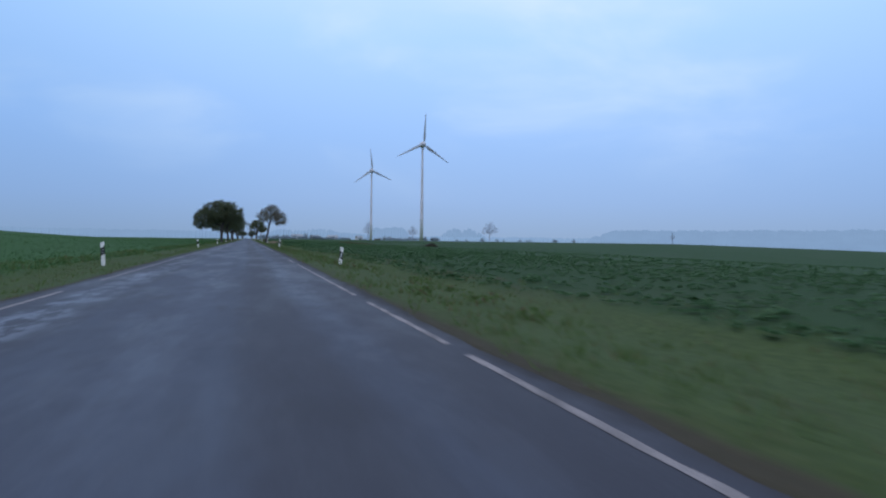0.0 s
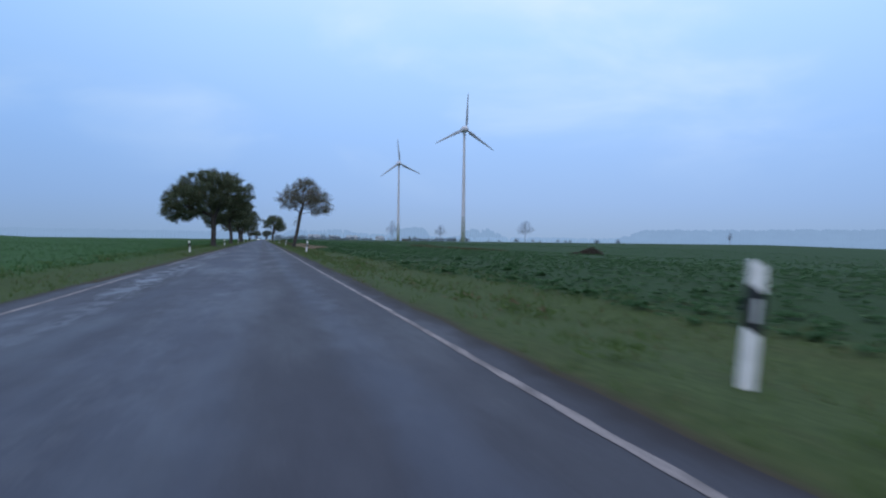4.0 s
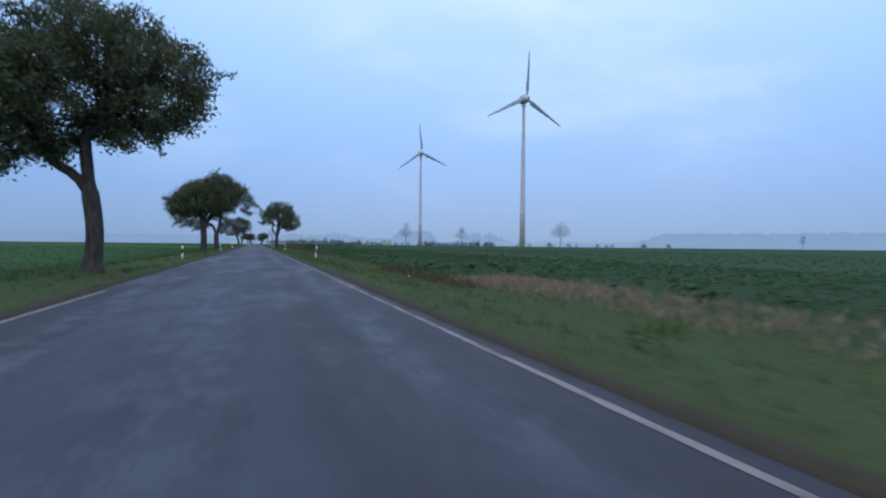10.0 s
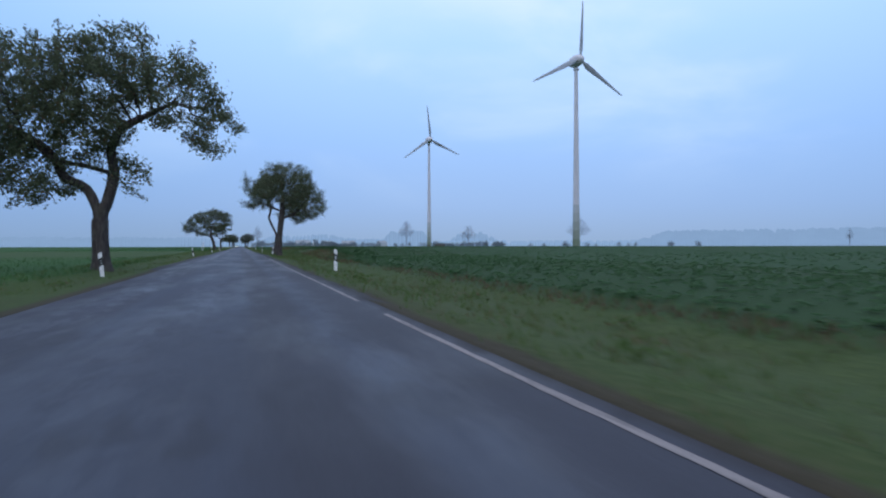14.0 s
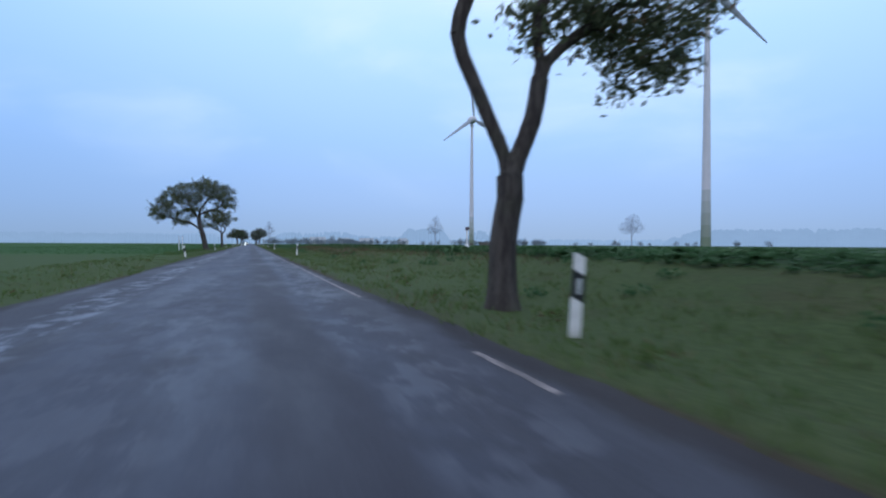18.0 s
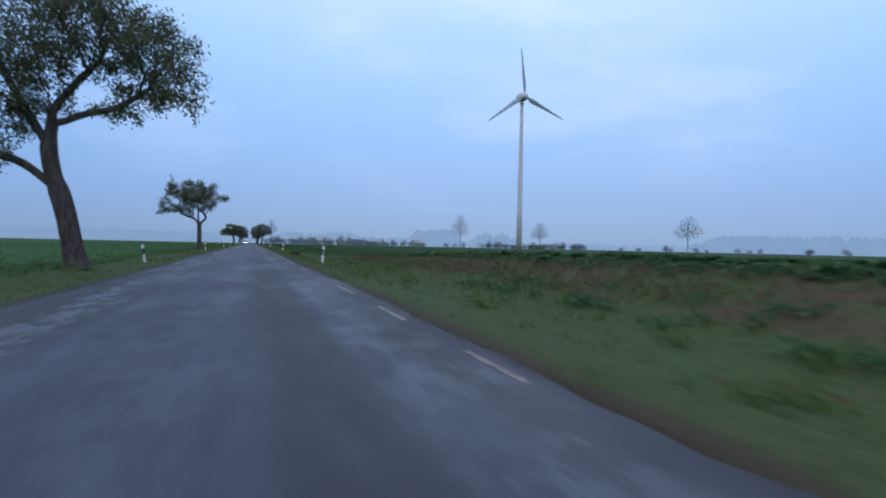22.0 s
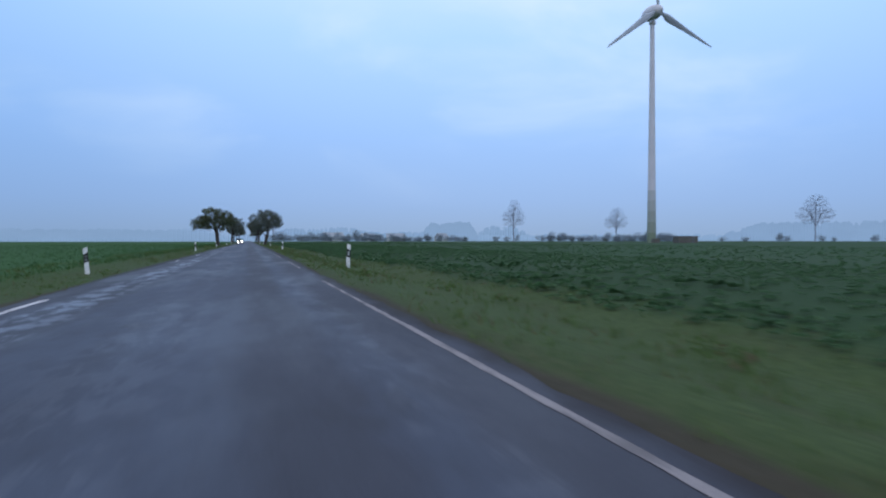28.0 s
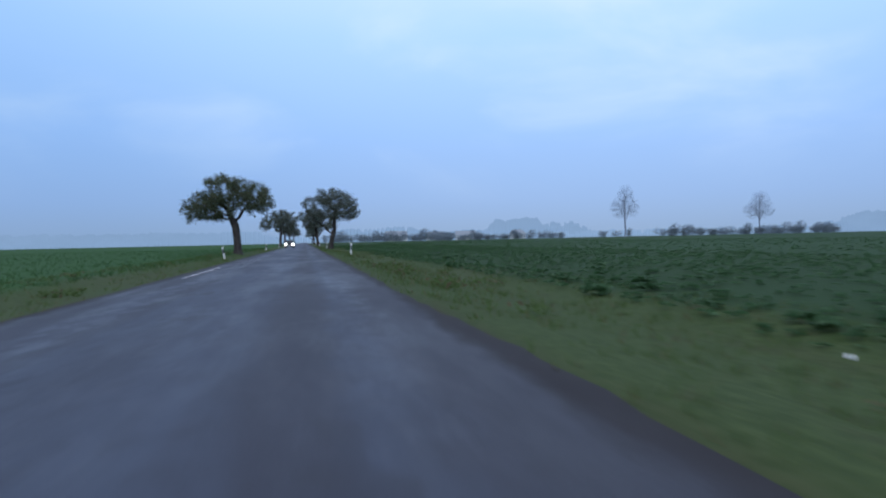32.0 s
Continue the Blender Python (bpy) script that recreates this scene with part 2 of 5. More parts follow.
def paint_material(name="worn_road_paint", best=(0.27, 0.228, 0.222)):
    s = Shade(name, 0.75, 0.0, 0.12)
    n = s.noise(s.place((1, 0.3, 1)), 5.0, 6.0, 0.7)
    fine = s.noise(s.place(), 45.0, 4.0)
    c = s.mix(s.span(n, 0.46, 0.62), best, (0.15, 0.128, 0.126))
    c = s.mix(s.span(fine, 0.5, 0.7, 0.0, 0.6), c, (0.07, 0.07, 0.078))
    s.colour(c)
    return s.m


def ground_material():
    s = Shade("grass_and_field_ground", 0.95, 0.0, 0.1)
    g = s.t.nodes.new("ShaderNodeNewGeometry")
    x = s.t.nodes.new("ShaderNodeSeparateXYZ")
    s.link(g.outputs["Position"], x.inputs[0])
    X = x.outputs[0]
    wob = s.calc("MULTIPLY", s.calc("SUBTRACT", s.noise(s.place((1, 0.35, 1)), 0.5), 0.5), 2.2)
    Xw = s.calc("ADD", X, wob)
    fine = s.noise(s.place(), 9.0, 5.0)
    wide = s.noise(s.place((1, 0.4, 1)), 0.13, 4.0)
    blades = s.noise(s.place((3.0, 0.6, 1)), 5.0, 4.0)
    verge = s.mix(s.span(fine, 0.3, 0.7), (0.038, 0.056, 0.018), (0.063, 0.085, 0.0295))
    verge = s.mix(s.span(wide, 0.48, 0.72, 0.0, 0.3), verge, (0.072, 0.066, 0.036))
    clump = s.noise(s.place((1, 0.35, 1)), 1.1, 5.0, 0.65)
    verge = s.mix(s.span(clump, 0.52, 0.66, 0.0, 0.3), verge, (0.05, 0.045, 0.022))
    worn = s.calc("MULTIPLY", s.span(s.calc("ABSOLUTE", X, 0.0), 2.9, 3.4, 1.0, 0.0), s.span(fine, 0.35, 0.6, 0.0, 0.35))
    verge = s.mix(worn, verge, (0.056, 0.041, 0.027))
    left = s.mix(s.span(blades, 0.3, 0.7), (0.024, 0.062, 0.015), (0.036, 0.088, 0.021))
    left = s.mix(s.span(wide, 0.4, 0.7, 0.0, 0.35), left, (0.045, 0.085, 0.035))
    soil = s.mix(fine, (0.022, 0.043, 0.0155), (0.032, 0.059, 0.0225))
    right = s.mix(s.span(blades, 0.3, 0.7), (0.025, 0.051, 0.020), (0.036, 0.071, 0.028))
    right = s.mix(s.span(X, 12.0, 28.0, 0.75, 0.1), right, soil)
    right = s.mix(s.span(wide, 0.48, 0.72, 0.0, 0.4), right, (0.055, 0.068, 0.04))
    Y = x.outputs[1]
    rise = s.calc("MULTIPLY", s.span(Y, 304.0, 322.0), s.span(Y, 432.0, 462.0, 1.0, 0.0))
    c = s.mix(s.span(s.calc("SUBTRACT", Xw, s.calc("MULTIPLY", rise, 2.6)), 6.5, 7.8), verge, right)
    stubble = s.calc("MULTIPLY", s.span(Y, 300.0, 325.0), s.span(Y, 372.0, 395.0, 1.0, 0.0))
    stubble = s.calc("MULTIPLY", s.calc("MULTIPLY", stubble, s.span(X, -60.0, -30.0)), s.span(wide, 0.3, 0.5, 0.25, 0.65))
    left = s.mix(stubble, left, s.mix(fine, (0.045, 0.066, 0.024), (0.072, 0.08, 0.034)))
    c = s.mix(s.span(s.calc("MULTIPLY", Xw, -1.0), 4.6, 6.2), c, left)
    bank = s.calc("MULTIPLY", s.span(Y, 302.0, 316.0), s.span(Y, 424.0, 446.0, 1.0, 0.0))
    bank = s.calc("MULTIPLY", bank, s.calc("MULTIPLY", s.span(Xw, 6.8, 7.6), s.span(Xw, 9.0, 9.8, 1.0, 0.0)))
    bank = s.calc("MULTIPLY", bank, s.calc("MAXIMUM", s.span(Y, 322.0, 336.0, 1.0, 0.08), s.span(Y, 358.0, 370.0)))
    bank = s.calc("MULTIPLY", bank, s.span(s.noise(s.place((1, 0.3, 1)), 0.8, 5.0), 0.42, 0.58))
    c = s.mix(s.calc("MULTIPLY", bank, 0.7), c, s.mix(fine, (0.056, 0.035, 0.022), (0.095, 0.06, 0.038)))
    furrow = s.calc("MULTIPLY", s.span(Xw, 7.2, 7.4), s.span(Xw, 7.7, 8.0, 1.0, 0.0))
    furrow = s.calc("MULTIPLY", furrow, s.span(clump, 0.42, 0.58))
    furrow = s.calc("MULTIPLY", furrow, s.calc("MULTIPLY", s.span(Y, 14.0, 22.0), s.span(Y, 70.0, 84.0, 1.0, 0.0)))
    c = s.mix(s.calc("MULTIPLY", furrow, 0.6), c, s.mix(fine, (0.07, 0.042, 0.028), (0.105, 0.066, 0.045)))
    dirt = s.mix(fine, (0.038, 0.027, 0.021), (0.064, 0.046, 0.036))
    edge = s.calc("MAXIMUM", s.span(s.calc("ADD", X, s.calc("MULTIPLY", wob, 0.3)), 2.86, 3.02, 1.0, 0.0), 0.0)
    edge = s.calc("MULTIPLY", edge, s.span(s.calc("ADD", s.calc("MULTIPLY", X, -1.0), s.calc("MULTIPLY", wob, 0.3)), 3.1, 3.35, 1.0, 0.0))
    c = s.mix(s.calc("MULTIPLY", edge, 0.8), c, dirt)
    # bared reddish soil on the far verge
    scar = s.calc("MULTIPLY", s.span(X, -4.3, -3.9), s.span(X, -3.0, -2.9, 1.0, 0.0))
    scar = s.calc("MULTIPLY", scar, s.calc("MAXIMUM", s.calc("MULTIPLY", s.span(Y, 311.0, 316.0), s.span(Y, 329.0, 336.0, 1.0, 0.0)), s.calc("MULTIPLY", s.span(Y, 157.0, 160.0), s.span(Y, 163.0, 167.0, 1.0, 0.0))))
    scar = s.calc("MULTIPLY", scar, s.span(clump, 0.36, 0.55))
    c = s.mix(s.calc("MULTIPLY", scar, 0.75), c, s.mix(fine, (0.05, 0.029, 0.024), (0.088, 0.055, 0.045)))
    s.colour(c)
    s.bump(s.calc("ADD", s.calc("MULTIPLY", fine, 0.6), s.calc("MULTIPLY", blades, 0.4)), 0.5, 0.05)
    return s.m


def bark_material(name, a, b):
    s = Shade(name, 0.92, 0.0, 0.15)
    v = s.place((1, 1, 0.22), world=False)
    rid = s.noise(v, 9.0, 6.0, 0.65)
    wide = s.noise(s.place(world=False), 1.3, 3.0)
    c = s.mix(s.span(rid, 0.35, 0.65), a, b)
    c = s.mix(s.span(wide, 0.5, 0.75, 0.0, 0.4), c, (0.09, 0.1, 0.06))
    s.colour(c).bump(rid, 0.9, 0.05)
    return s.m


def glow(name, colour, strength):
    s = Shade(name, 0.4)
    s.b.inputs["Emission Color"].default_value = (*colour, 1)
    s.b.inputs["Emission Strength"].default_value = strength
    return s.colour(colour).m


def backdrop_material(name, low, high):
    """Far woods and hills with the mist painted in: a plain glow of the air's own colour."""
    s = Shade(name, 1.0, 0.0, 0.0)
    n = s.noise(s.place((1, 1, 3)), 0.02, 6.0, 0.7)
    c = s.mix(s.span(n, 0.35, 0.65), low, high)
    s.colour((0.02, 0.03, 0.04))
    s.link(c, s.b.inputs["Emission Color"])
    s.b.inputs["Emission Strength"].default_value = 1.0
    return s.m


ASPHALT = asphalt_material()
PAINT = paint_material()
PAINT_SOUND = paint_material("sounder_road_paint", (0.62, 0.56, 0.55))
GROUND = ground_material()
BARK = bark_material("rough_dark_bark", (0.04, 0.032, 0.03), (0.09, 0.075, 0.068))
# far bark: haze is put into its pale, greyed colour
BARK_FAR = bark_material("haze_greyed_bark", (0.2, 0.22, 0.27), (0.3, 0.32, 0.38))
LEAF = leafy("olive_green_leaves", (0.078, 0.096, 0.056), (0.136, 0.152, 0.088), (0.19, 0.12, 0.074), 0.05, 0.35)
LEAF_DRY = leafy("thin_brownish_leaves", (0.076, 0.081, 0.047), (0.137, 0.129, 0.079), (0.183, 0.122, 0.083), 0.3, 0.2)
# leaves of the farther road trees, with some haze painted into the tint
LEAF_MID = leafy("haze_paled_green_leaves", (0.094, 0.115, 0.094), (0.156, 0.169, 0.138), (0.188, 0.147, 0.129), 0.05)
# far leaves, paled in colour to stand for haze
LEAF_FAR = leafy("haze_paled_far_leaves", (0.1, 0.12, 0.11), (0.15, 0.17, 0.16), (0.18, 0.17, 0.15), 0.1)
# bush foliage greyed and lightened: the haze is in the base colour
BUSH = leafy("haze_greyed_bush_leaves", (0.19, 0.235, 0.265), (0.25, 0.295, 0.325), (0.26, 0.27, 0.28), 0.2, 0.45)
GRASS = leafy("verge_grass_blades", (0.066, 0.106, 0.031), (0.112, 0.158, 0.052), (0.15, 0.118, 0.066), 0.18, 0.5)
CEREAL = leafy("young_cereal_blades", (0.027, 0.072, 0.016), (0.043, 0.102, 0.026), (0.06, 0.085, 0.03), 0.05, 0.3)
# the third colour is no dry leaf: its pale green paints lit leaves
BEET = leafy("leafy_crop_leaves", (0.044, 0.097, 0.039), (0.066, 0.132, 0.055), (0.11, 0.18, 0.085), 0.12, 0.5)
THICKET = leafy("dead_weed_leaves", (0.065, 0.047, 0.042), (0.11, 0.078, 0.068), (0.07, 0.075, 0.045), 0.2, 0.35)
DEADGRASS = leafy("dead_red_brown_grass", (0.095, 0.056, 0.036), (0.155, 0.095, 0.062), (0.07, 0.09, 0.035), 0.3, 0.3)
STRAW = leafy("dry_brown_grass", (0.27, 0.175, 0.125), (0.4, 0.28, 0.21), (0.16, 0.15, 0.09), 0.2, 0.3)
WHITE = plain("white_plastic", (0.68, 0.64, 0.62), (0.84, 0.8, 0.78), 5.0, 0.5)
BLACK = plain("black_plastic", (0.012, 0.012, 0.013), (0.03, 0.03, 0.03), 6.0, 0.5)
REFLECTOR = plain("silver_reflector", (0.5, 0.5, 0.5), (0.7, 0.7, 0.68), 30.0, 0.25, 0.3)
TOWER = plain("light_grey_steel", (0.56, 0.52, 0.54), (0.64, 0.59, 0.61), 0.3, 0.45)
GREENS = [plain("green_tower_band", (0.18 + 0.067 * k, 0.21 + 0.058 * k, 0.14 + 0.075 * k), (0.2 + 0.067 * k, 0.23 + 0.058 * k, 0.16 + 0.075 * k), 0.3, 0.5) for k in range(5)]
BLADE = plain("grey_blade_laminate", (0.3, 0.31, 0.34), (0.38, 0.39, 0.42), 0.2, 0.4)
CARPAINT = plain("dark_car_paint", (0.02, 0.022, 0.028), (0.03, 0.032, 0.04), 3.0, 0.25, 0.3, 0.5, 0.0)
CARGLASS = plain("dark_window_glass", (0.015, 0.018, 0.02), (0.02, 0.024, 0.028), 3.0, 0.08, 0.0, 0.6, 0.0)
RUBBER = plain("black_rubber", (0.015, 0.015, 0.015), (0.03, 0.03, 0.03), 10.0, 0.85)
RIM = plain("grey_alloy", (0.35, 0.35, 0.36), (0.5, 0.5, 0.5), 10.0, 0.35, 0.8)
HEADLAMP = glow("lit_headlamp", (1.0, 0.95, 0.85), 14.0)
DEADWOOD = bark_material("wet_dead_wood", (0.016, 0.012, 0.009), (0.045, 0.031, 0.023))
SHED = plain("weathered_brown_boards", (0.1, 0.09, 0.078), (0.155, 0.138, 0.122), 1.5, 0.85)
ROOFING = plain("grey_felt_roof", (0.1, 0.1, 0.1), (0.16, 0.16, 0.16), 2.0, 0.9)
WALLS = plain("pale_rendered_wall", (0.5, 0.5, 0.5), (0.6, 0.6, 0.6), 0.5, 0.9)
# roof colour drained to grey in place of haze over the village
TILES = plain("haze_greyed_roof_tiles", (0.27, 0.28, 0.3), (0.33, 0.34, 0.36), 0.8, 0.8)
PANE = plain("window_glass", (0.05, 0.06, 0.08), (0.08, 0.09, 0.11), 0.5, 0.1, 0.0, 0.5, 0.0)
RED = plain("red_marker_paint", (0.1, 0.03, 0.03), (0.16, 0.05, 0.045), 9.0, 0.6)
SIGNPLATE = plain("dark_sign_plate", (0.05, 0.02, 0.025), (0.08, 0.03, 0.03), 9.0, 0.5)
ZINC = plain("galvanised_steel", (0.4, 0.41, 0.43), (0.5, 0.51, 0.53), 12.0, 0.5, 0.6)

# ---------------------------------------------------------------- mesh helpers
def from_arrays(name, verts, faces, material, smooth=False):
    """A mesh of faces with one number of corners, from arrays."""
    verts, faces = np.asarray(verts, np.float32), np.asarray(faces, np.int32)
    me = bpy.data.meshes.new(name)
    me.vertices.add(len(verts))
    me.vertices.foreach_set("co", verts.ravel())
    k = faces.shape[1]
    me.loops.add(faces.size)
    me.loops.foreach_set("vertex_index", faces.ravel())
    me.polygons.add(len(faces))
    me.polygons.foreach_set("loop_start", np.arange(0, faces.size, k, dtype=np.int32))
    me.polygons.foreach_set("loop_total", np.full(len(faces), k, np.int32))
    if smooth:
        me.polygons.foreach_set("use_smooth", np.ones(len(faces), bool))
    me.materials.append(material)
    me.update(calc_edges=True)
    return me


def part(name, data, material, parent, label=""):
    """Links a bmesh or a mesh as one object under a thing or a part."""
    if isinstance(data, bmesh.types.BMesh):
        me = bpy.data.meshes.new(name)
        data.to_mesh(me)
        data.free()
        me.materials.append(material)
        data = me
    ob = new(name, data)
    ob.parent = parent
    return tagged(ob, label)


def thing(name, x, y, z, label, category, group="", kind="", turn=0.0):
    ob = new(name)
    ob.matrix_world = pose(x, y, z, 0, 0, turn)
    return tagged(ob, label, category, group, kind)


def box(w, d, h, at=(0, 0, 0), bevel=0.01, taper=1.0):
    """A bevelled box that stands on at."""
    bm = bmesh.new()
    bmesh.ops.create_cube(bm, size=1)
    for v in bm.verts:
        s = taper if v.co.z > 0 else 1.0
        v.co = Vector((v.co.x * w * s, v.co.y * d * s, (v.co.z + 0.5) * h))
    if bevel:
        bmesh.ops.bevel(bm, geom=bm.edges[:], offset=bevel, segments=2, affect="EDGES")
    bmesh.ops.translate(bm, verts=bm.verts[:], vec=Vector(at))
    return bm


def prism(points, z0, z1, bevel=0.0):
    """An upright prism over a plan of points."""
    bm = bmesh.new()
    f = bm.faces.new([bm.verts.new((x, y, z0)) for x, y in points])
    top = bmesh.ops.extrude_face_region(bm, geom=[f])["geom"]
    bmesh.ops.translate(bm, verts=[v for v in top if isinstance(v, bmesh.types.BMVert)], vec=(0, 0, z1 - z0))
    bmesh.ops.recalc_face_normals(bm, faces=bm.faces[:])
    if bevel:
        bmesh.ops.bevel(bm, geom=bm.edges[:], offset=bevel, segments=2, affect="EDGES")
    return bm


def lathe(profile, sides=24, axis="z"):
    """A turned shape from (radius, height) pairs."""
    bm, rings = bmesh.new(), []
    for r, h in profile:
        ring = []
        for k in range(sides):
            a = 2 * math.pi * k / sides
            p = (r * math.cos(a), r * math.sin(a), h)
            ring.append(bm.verts.new(p if axis == "z" else (p[0], p[2], p[1])))
        rings.append(ring)
    for a, b in zip(rings, rings[1:]):
        for k in range(sides):
            f = bm.faces.new((a[k], a[(k + 1) % sides], b[(k + 1) % sides], b[k]))
            f.smooth = True
    for ring in (rings[0], rings[-1]):
        bm.faces.new([bm.verts.new(v.co) for v in ring])
    bmesh.ops.recalc_face_normals(bm, faces=bm.faces[:])
    return bm


def ease(v, a, b):
    t = np.clip((np.asarray(v, float) - a) / (b - a), 0, 1)
    return t * t * (3 - 2 * t)


# ---------------------------------------------------------------- the lie of the land
SLOPE = 0.044
ROAD_0, ROAD_1 = -60.0, 1500.0


def right_edge(y):
    """Where the asphalt ends beside the own lane."""
    return np.interp(y, [0, 52, 116, 196, 250, 290, 318, 345, 400, 454, 519, 565, 583, 640], [2.86, 2.87, 2.98, 2.94, 2.88, 2.93, 3.06, 2.76, 2.78, 2.78, 2.85, 2.93, 2.98, 2.86])


def left_edge(y):
    """Where the asphalt ends beyond the other lane, broken and uneven."""
    return np.interp(y, [16, 35, 54, 71, 125, 141, 160, 176, 194, 213, 231, 251, 269, 300, 338, 346, 355, 374, 382, 391, 408, 426, 446, 465, 519, 539, 557, 574, 591, 660],
                     [-3.05, -3.15, -3.25, -3.07, -3.2, -2.88, -3.1, -2.88, -2.88, -3.1, -3.05, -3.5, -3.65, -3.45, -3.25, -3.0, -3.1, -3.4, -3.3, -3.45, -3.25, -3.05, -3.3, -3.27, -3.0, -3.3, -3.1, -3.25, -3.25, -3.1])


def ripple(x, y):
    return 0.5 * np.sin(0.21 * x + 0.13 * y) + 0.3 * np.sin(0.57 * x - 0.31 * y + 1.3) + 0.2 * np.sin(1.3 * x + 0.83 * y + 0.4)


def land(x, y):
    """Height of the ground; the road's bed lies at the same slope, a little lower."""
    x, y = np.asarray(x, float), np.asarray(y, float)
    bank = ease(y, 306, 324) * (1 - ease(y, 412, 452))
    z = SLOPE * np.clip(x, -4.6, 3.2)
    z = z - 0.24 * ease(x, 3.2, 4.9) + 0.05 * ripple(x, y) * ease(np.abs(x), 4.0, 7.0) * (1 - 0.8 * ease(x, 7.0, 12.0))
    z = z - 0.12 * ease(x, 5.0, 5.8) * (1 - ease(x, 5.8, 7.0)) * (1 - bank)
    z = z + 0.22 * ease(x, 6.0, 11.0)
    z = z + bank * (0.62 * ease(x, 5.6, 10.5))
    z = z + 0.2 * ease(-x, 4.2, 5.6)
    z = z + 5.2 * ease(-x, 18, 200) * (1 - ease(y, 150, 330)) - 4.2 * ease(x, 40, 180) * (1 - ease(y, 70, 200))
    z = z - 0.02 * np.clip(x - 40 - 0.9 * np.clip(y - 110, 0, None), 0, 900) * ease(x, 40, 120)
    z = z + (1.6 * ease(-x, 6, 50) - 1.0 * ease(x, 12, 60)) * (1 - ease(y, 90, 170))
    z = z + 2.2 * np.exp(-((x + 85) / 38) ** 2 - ((y - 190) / 75) ** 2)
    z = z - 1.1 * np.exp(-((x - 45) / 13) ** 2 - ((y - 156) / 24) ** 2)
    z = z - 14 * ease(np.abs(x), 420, 2500) - 14 * ease(y, 1000, 3200)
    return z


def ground_sheet():
    xs = np.r_[-4500, -3000, -2000, -1300, -900, -600, -420, -300, -220, -160, -120, -90, -65, -48, -36, -27, -20, -15, -12, np.arange(-10, -3.1, 0.6), -2.95, -2.84, -2.74, 0, 2.66, 2.74, 2.84, 2.96, 3.1, 3.3,
               np.arange(3.8, 12.1, 0.55), 13, 15, 18, 22, 27, 34, 43, 55, 70, 90, 120, 160, 220, 300, 420, 600, 900, 1300, 2000, 3000, 4500]
    ys = np.r_[-600, -300, -150, -80, np.arange(-50, 720, 2.5), np.arange(720, 1100, 15), 1150, 1250, 1400, 1600, 1900, 2400, 3200, 4500]
    X, Y = np.meshgrid(xs, ys)
    Z = land(X, Y) - 0.12 * ((X > -2.76) & (X < 2.7))
    n, m = X.shape
    i = (np.arange(n - 1)[:, None] * m + np.arange(m - 1)).ravel()
    me = from_arrays("ground", np.c_[X.ravel(), Y.ravel(), Z.ravel()], np.c_[i, i + 1, i + 1 + m, i + m], GROUND, True)
    return tagged(new("ground", me), "flat farmland of green crop fields with grassy road verges", "ground", kind="structure")


def road_sheet():
    rng = np.random.default_rng(3)
    ys = np.r_[np.arange(ROAD_0, 660, 0.5), np.arange(660, ROAD_1 + 1, 6.0)]
    n = len(ys)
    soft = lambda k: np.convolve(rng.normal(0, 1, n + 2 * k), np.ones(2 * k + 1) / (2 * k + 1), "valid")
    l = left_edge(ys) + 0.12 * soft(6) + 0.022 * rng.normal(0, 1, n)
    r = right_edge(ys) + 0.12 * soft(6) + 0.022 * rng.normal(0, 1, n)
    inner_l, inner_r = np.c_[l, ys, SLOPE * l + 0.004], np.c_[r, ys, SLOPE * r + 0.004]
    cols = [np.c_[l - 0.12, ys, SLOPE * l - 0.07], inner_l, inner_l]
    for u in (-2.2, -1.4, -0.6, 0.3, 1.2, 2.0, 2.6):
        dip = -0.007 if u in (-1.4, 0.3, 2.0) else 0.0
        cols.append(np.c_[np.full(n, u), ys, np.full(n, SLOPE * u + dip + 0.004)])
    cols += [inner_r, inner_r, np.c_[r + 0.12, ys, SLOPE * r - 0.07]]
    k = len(cols)
    v = np.stack(cols, 1).reshape(-1, 3)
    across = [c for c in range(k - 1) if c not in (1, k - 3)]
    i = (np.arange(n - 1)[:, None] * k + np.array(across)).ravel()
    me = from_arrays("road", v, np.c_[i, i + 1, i + 1 + k, i + k], ASPHALT, True)
    return tagged(new("road", me), "narrow straight country road of old, damp, patched grey asphalt", "road", kind="structure")


def road_z(x):
    """The lie of the worn surface between its ruts."""
    us = [-3.0, -2.2, -1.4, -0.6, 0.3, 1.2, 2.0, 2.6, 3.2]
    return np.interp(x, us, [SLOPE * u + (-0.003 if u in (-1.4, 0.3, 2.0) else 0.005) for u in us])


RIGHT_LINE = ([30, 100, 140, 190, 225, 262, 300, 330, 362, 395, 418, 437, 455, 480, 530], [2.6, 2.59, 2.615, 2.55, 2.62, 2.57, 2.6, 2.65, 2.52, 2.53, 2.58, 2.54, 2.6, 2.59, 2.59])
LEFT_LINE = ([0, 58, 90, 123, 160, 180, 200, 216, 238, 380, 385, 428, 462, 485, 518, 545, 558, 607], [-2.6, -2.6, -2.5, -2.74, -2.8, -2.85, -2.62, -2.67, -2.74, -2.78, -2.7, -2.68, -2.64, -2.52, -2.61, -2.72, -2.66, -2.53])


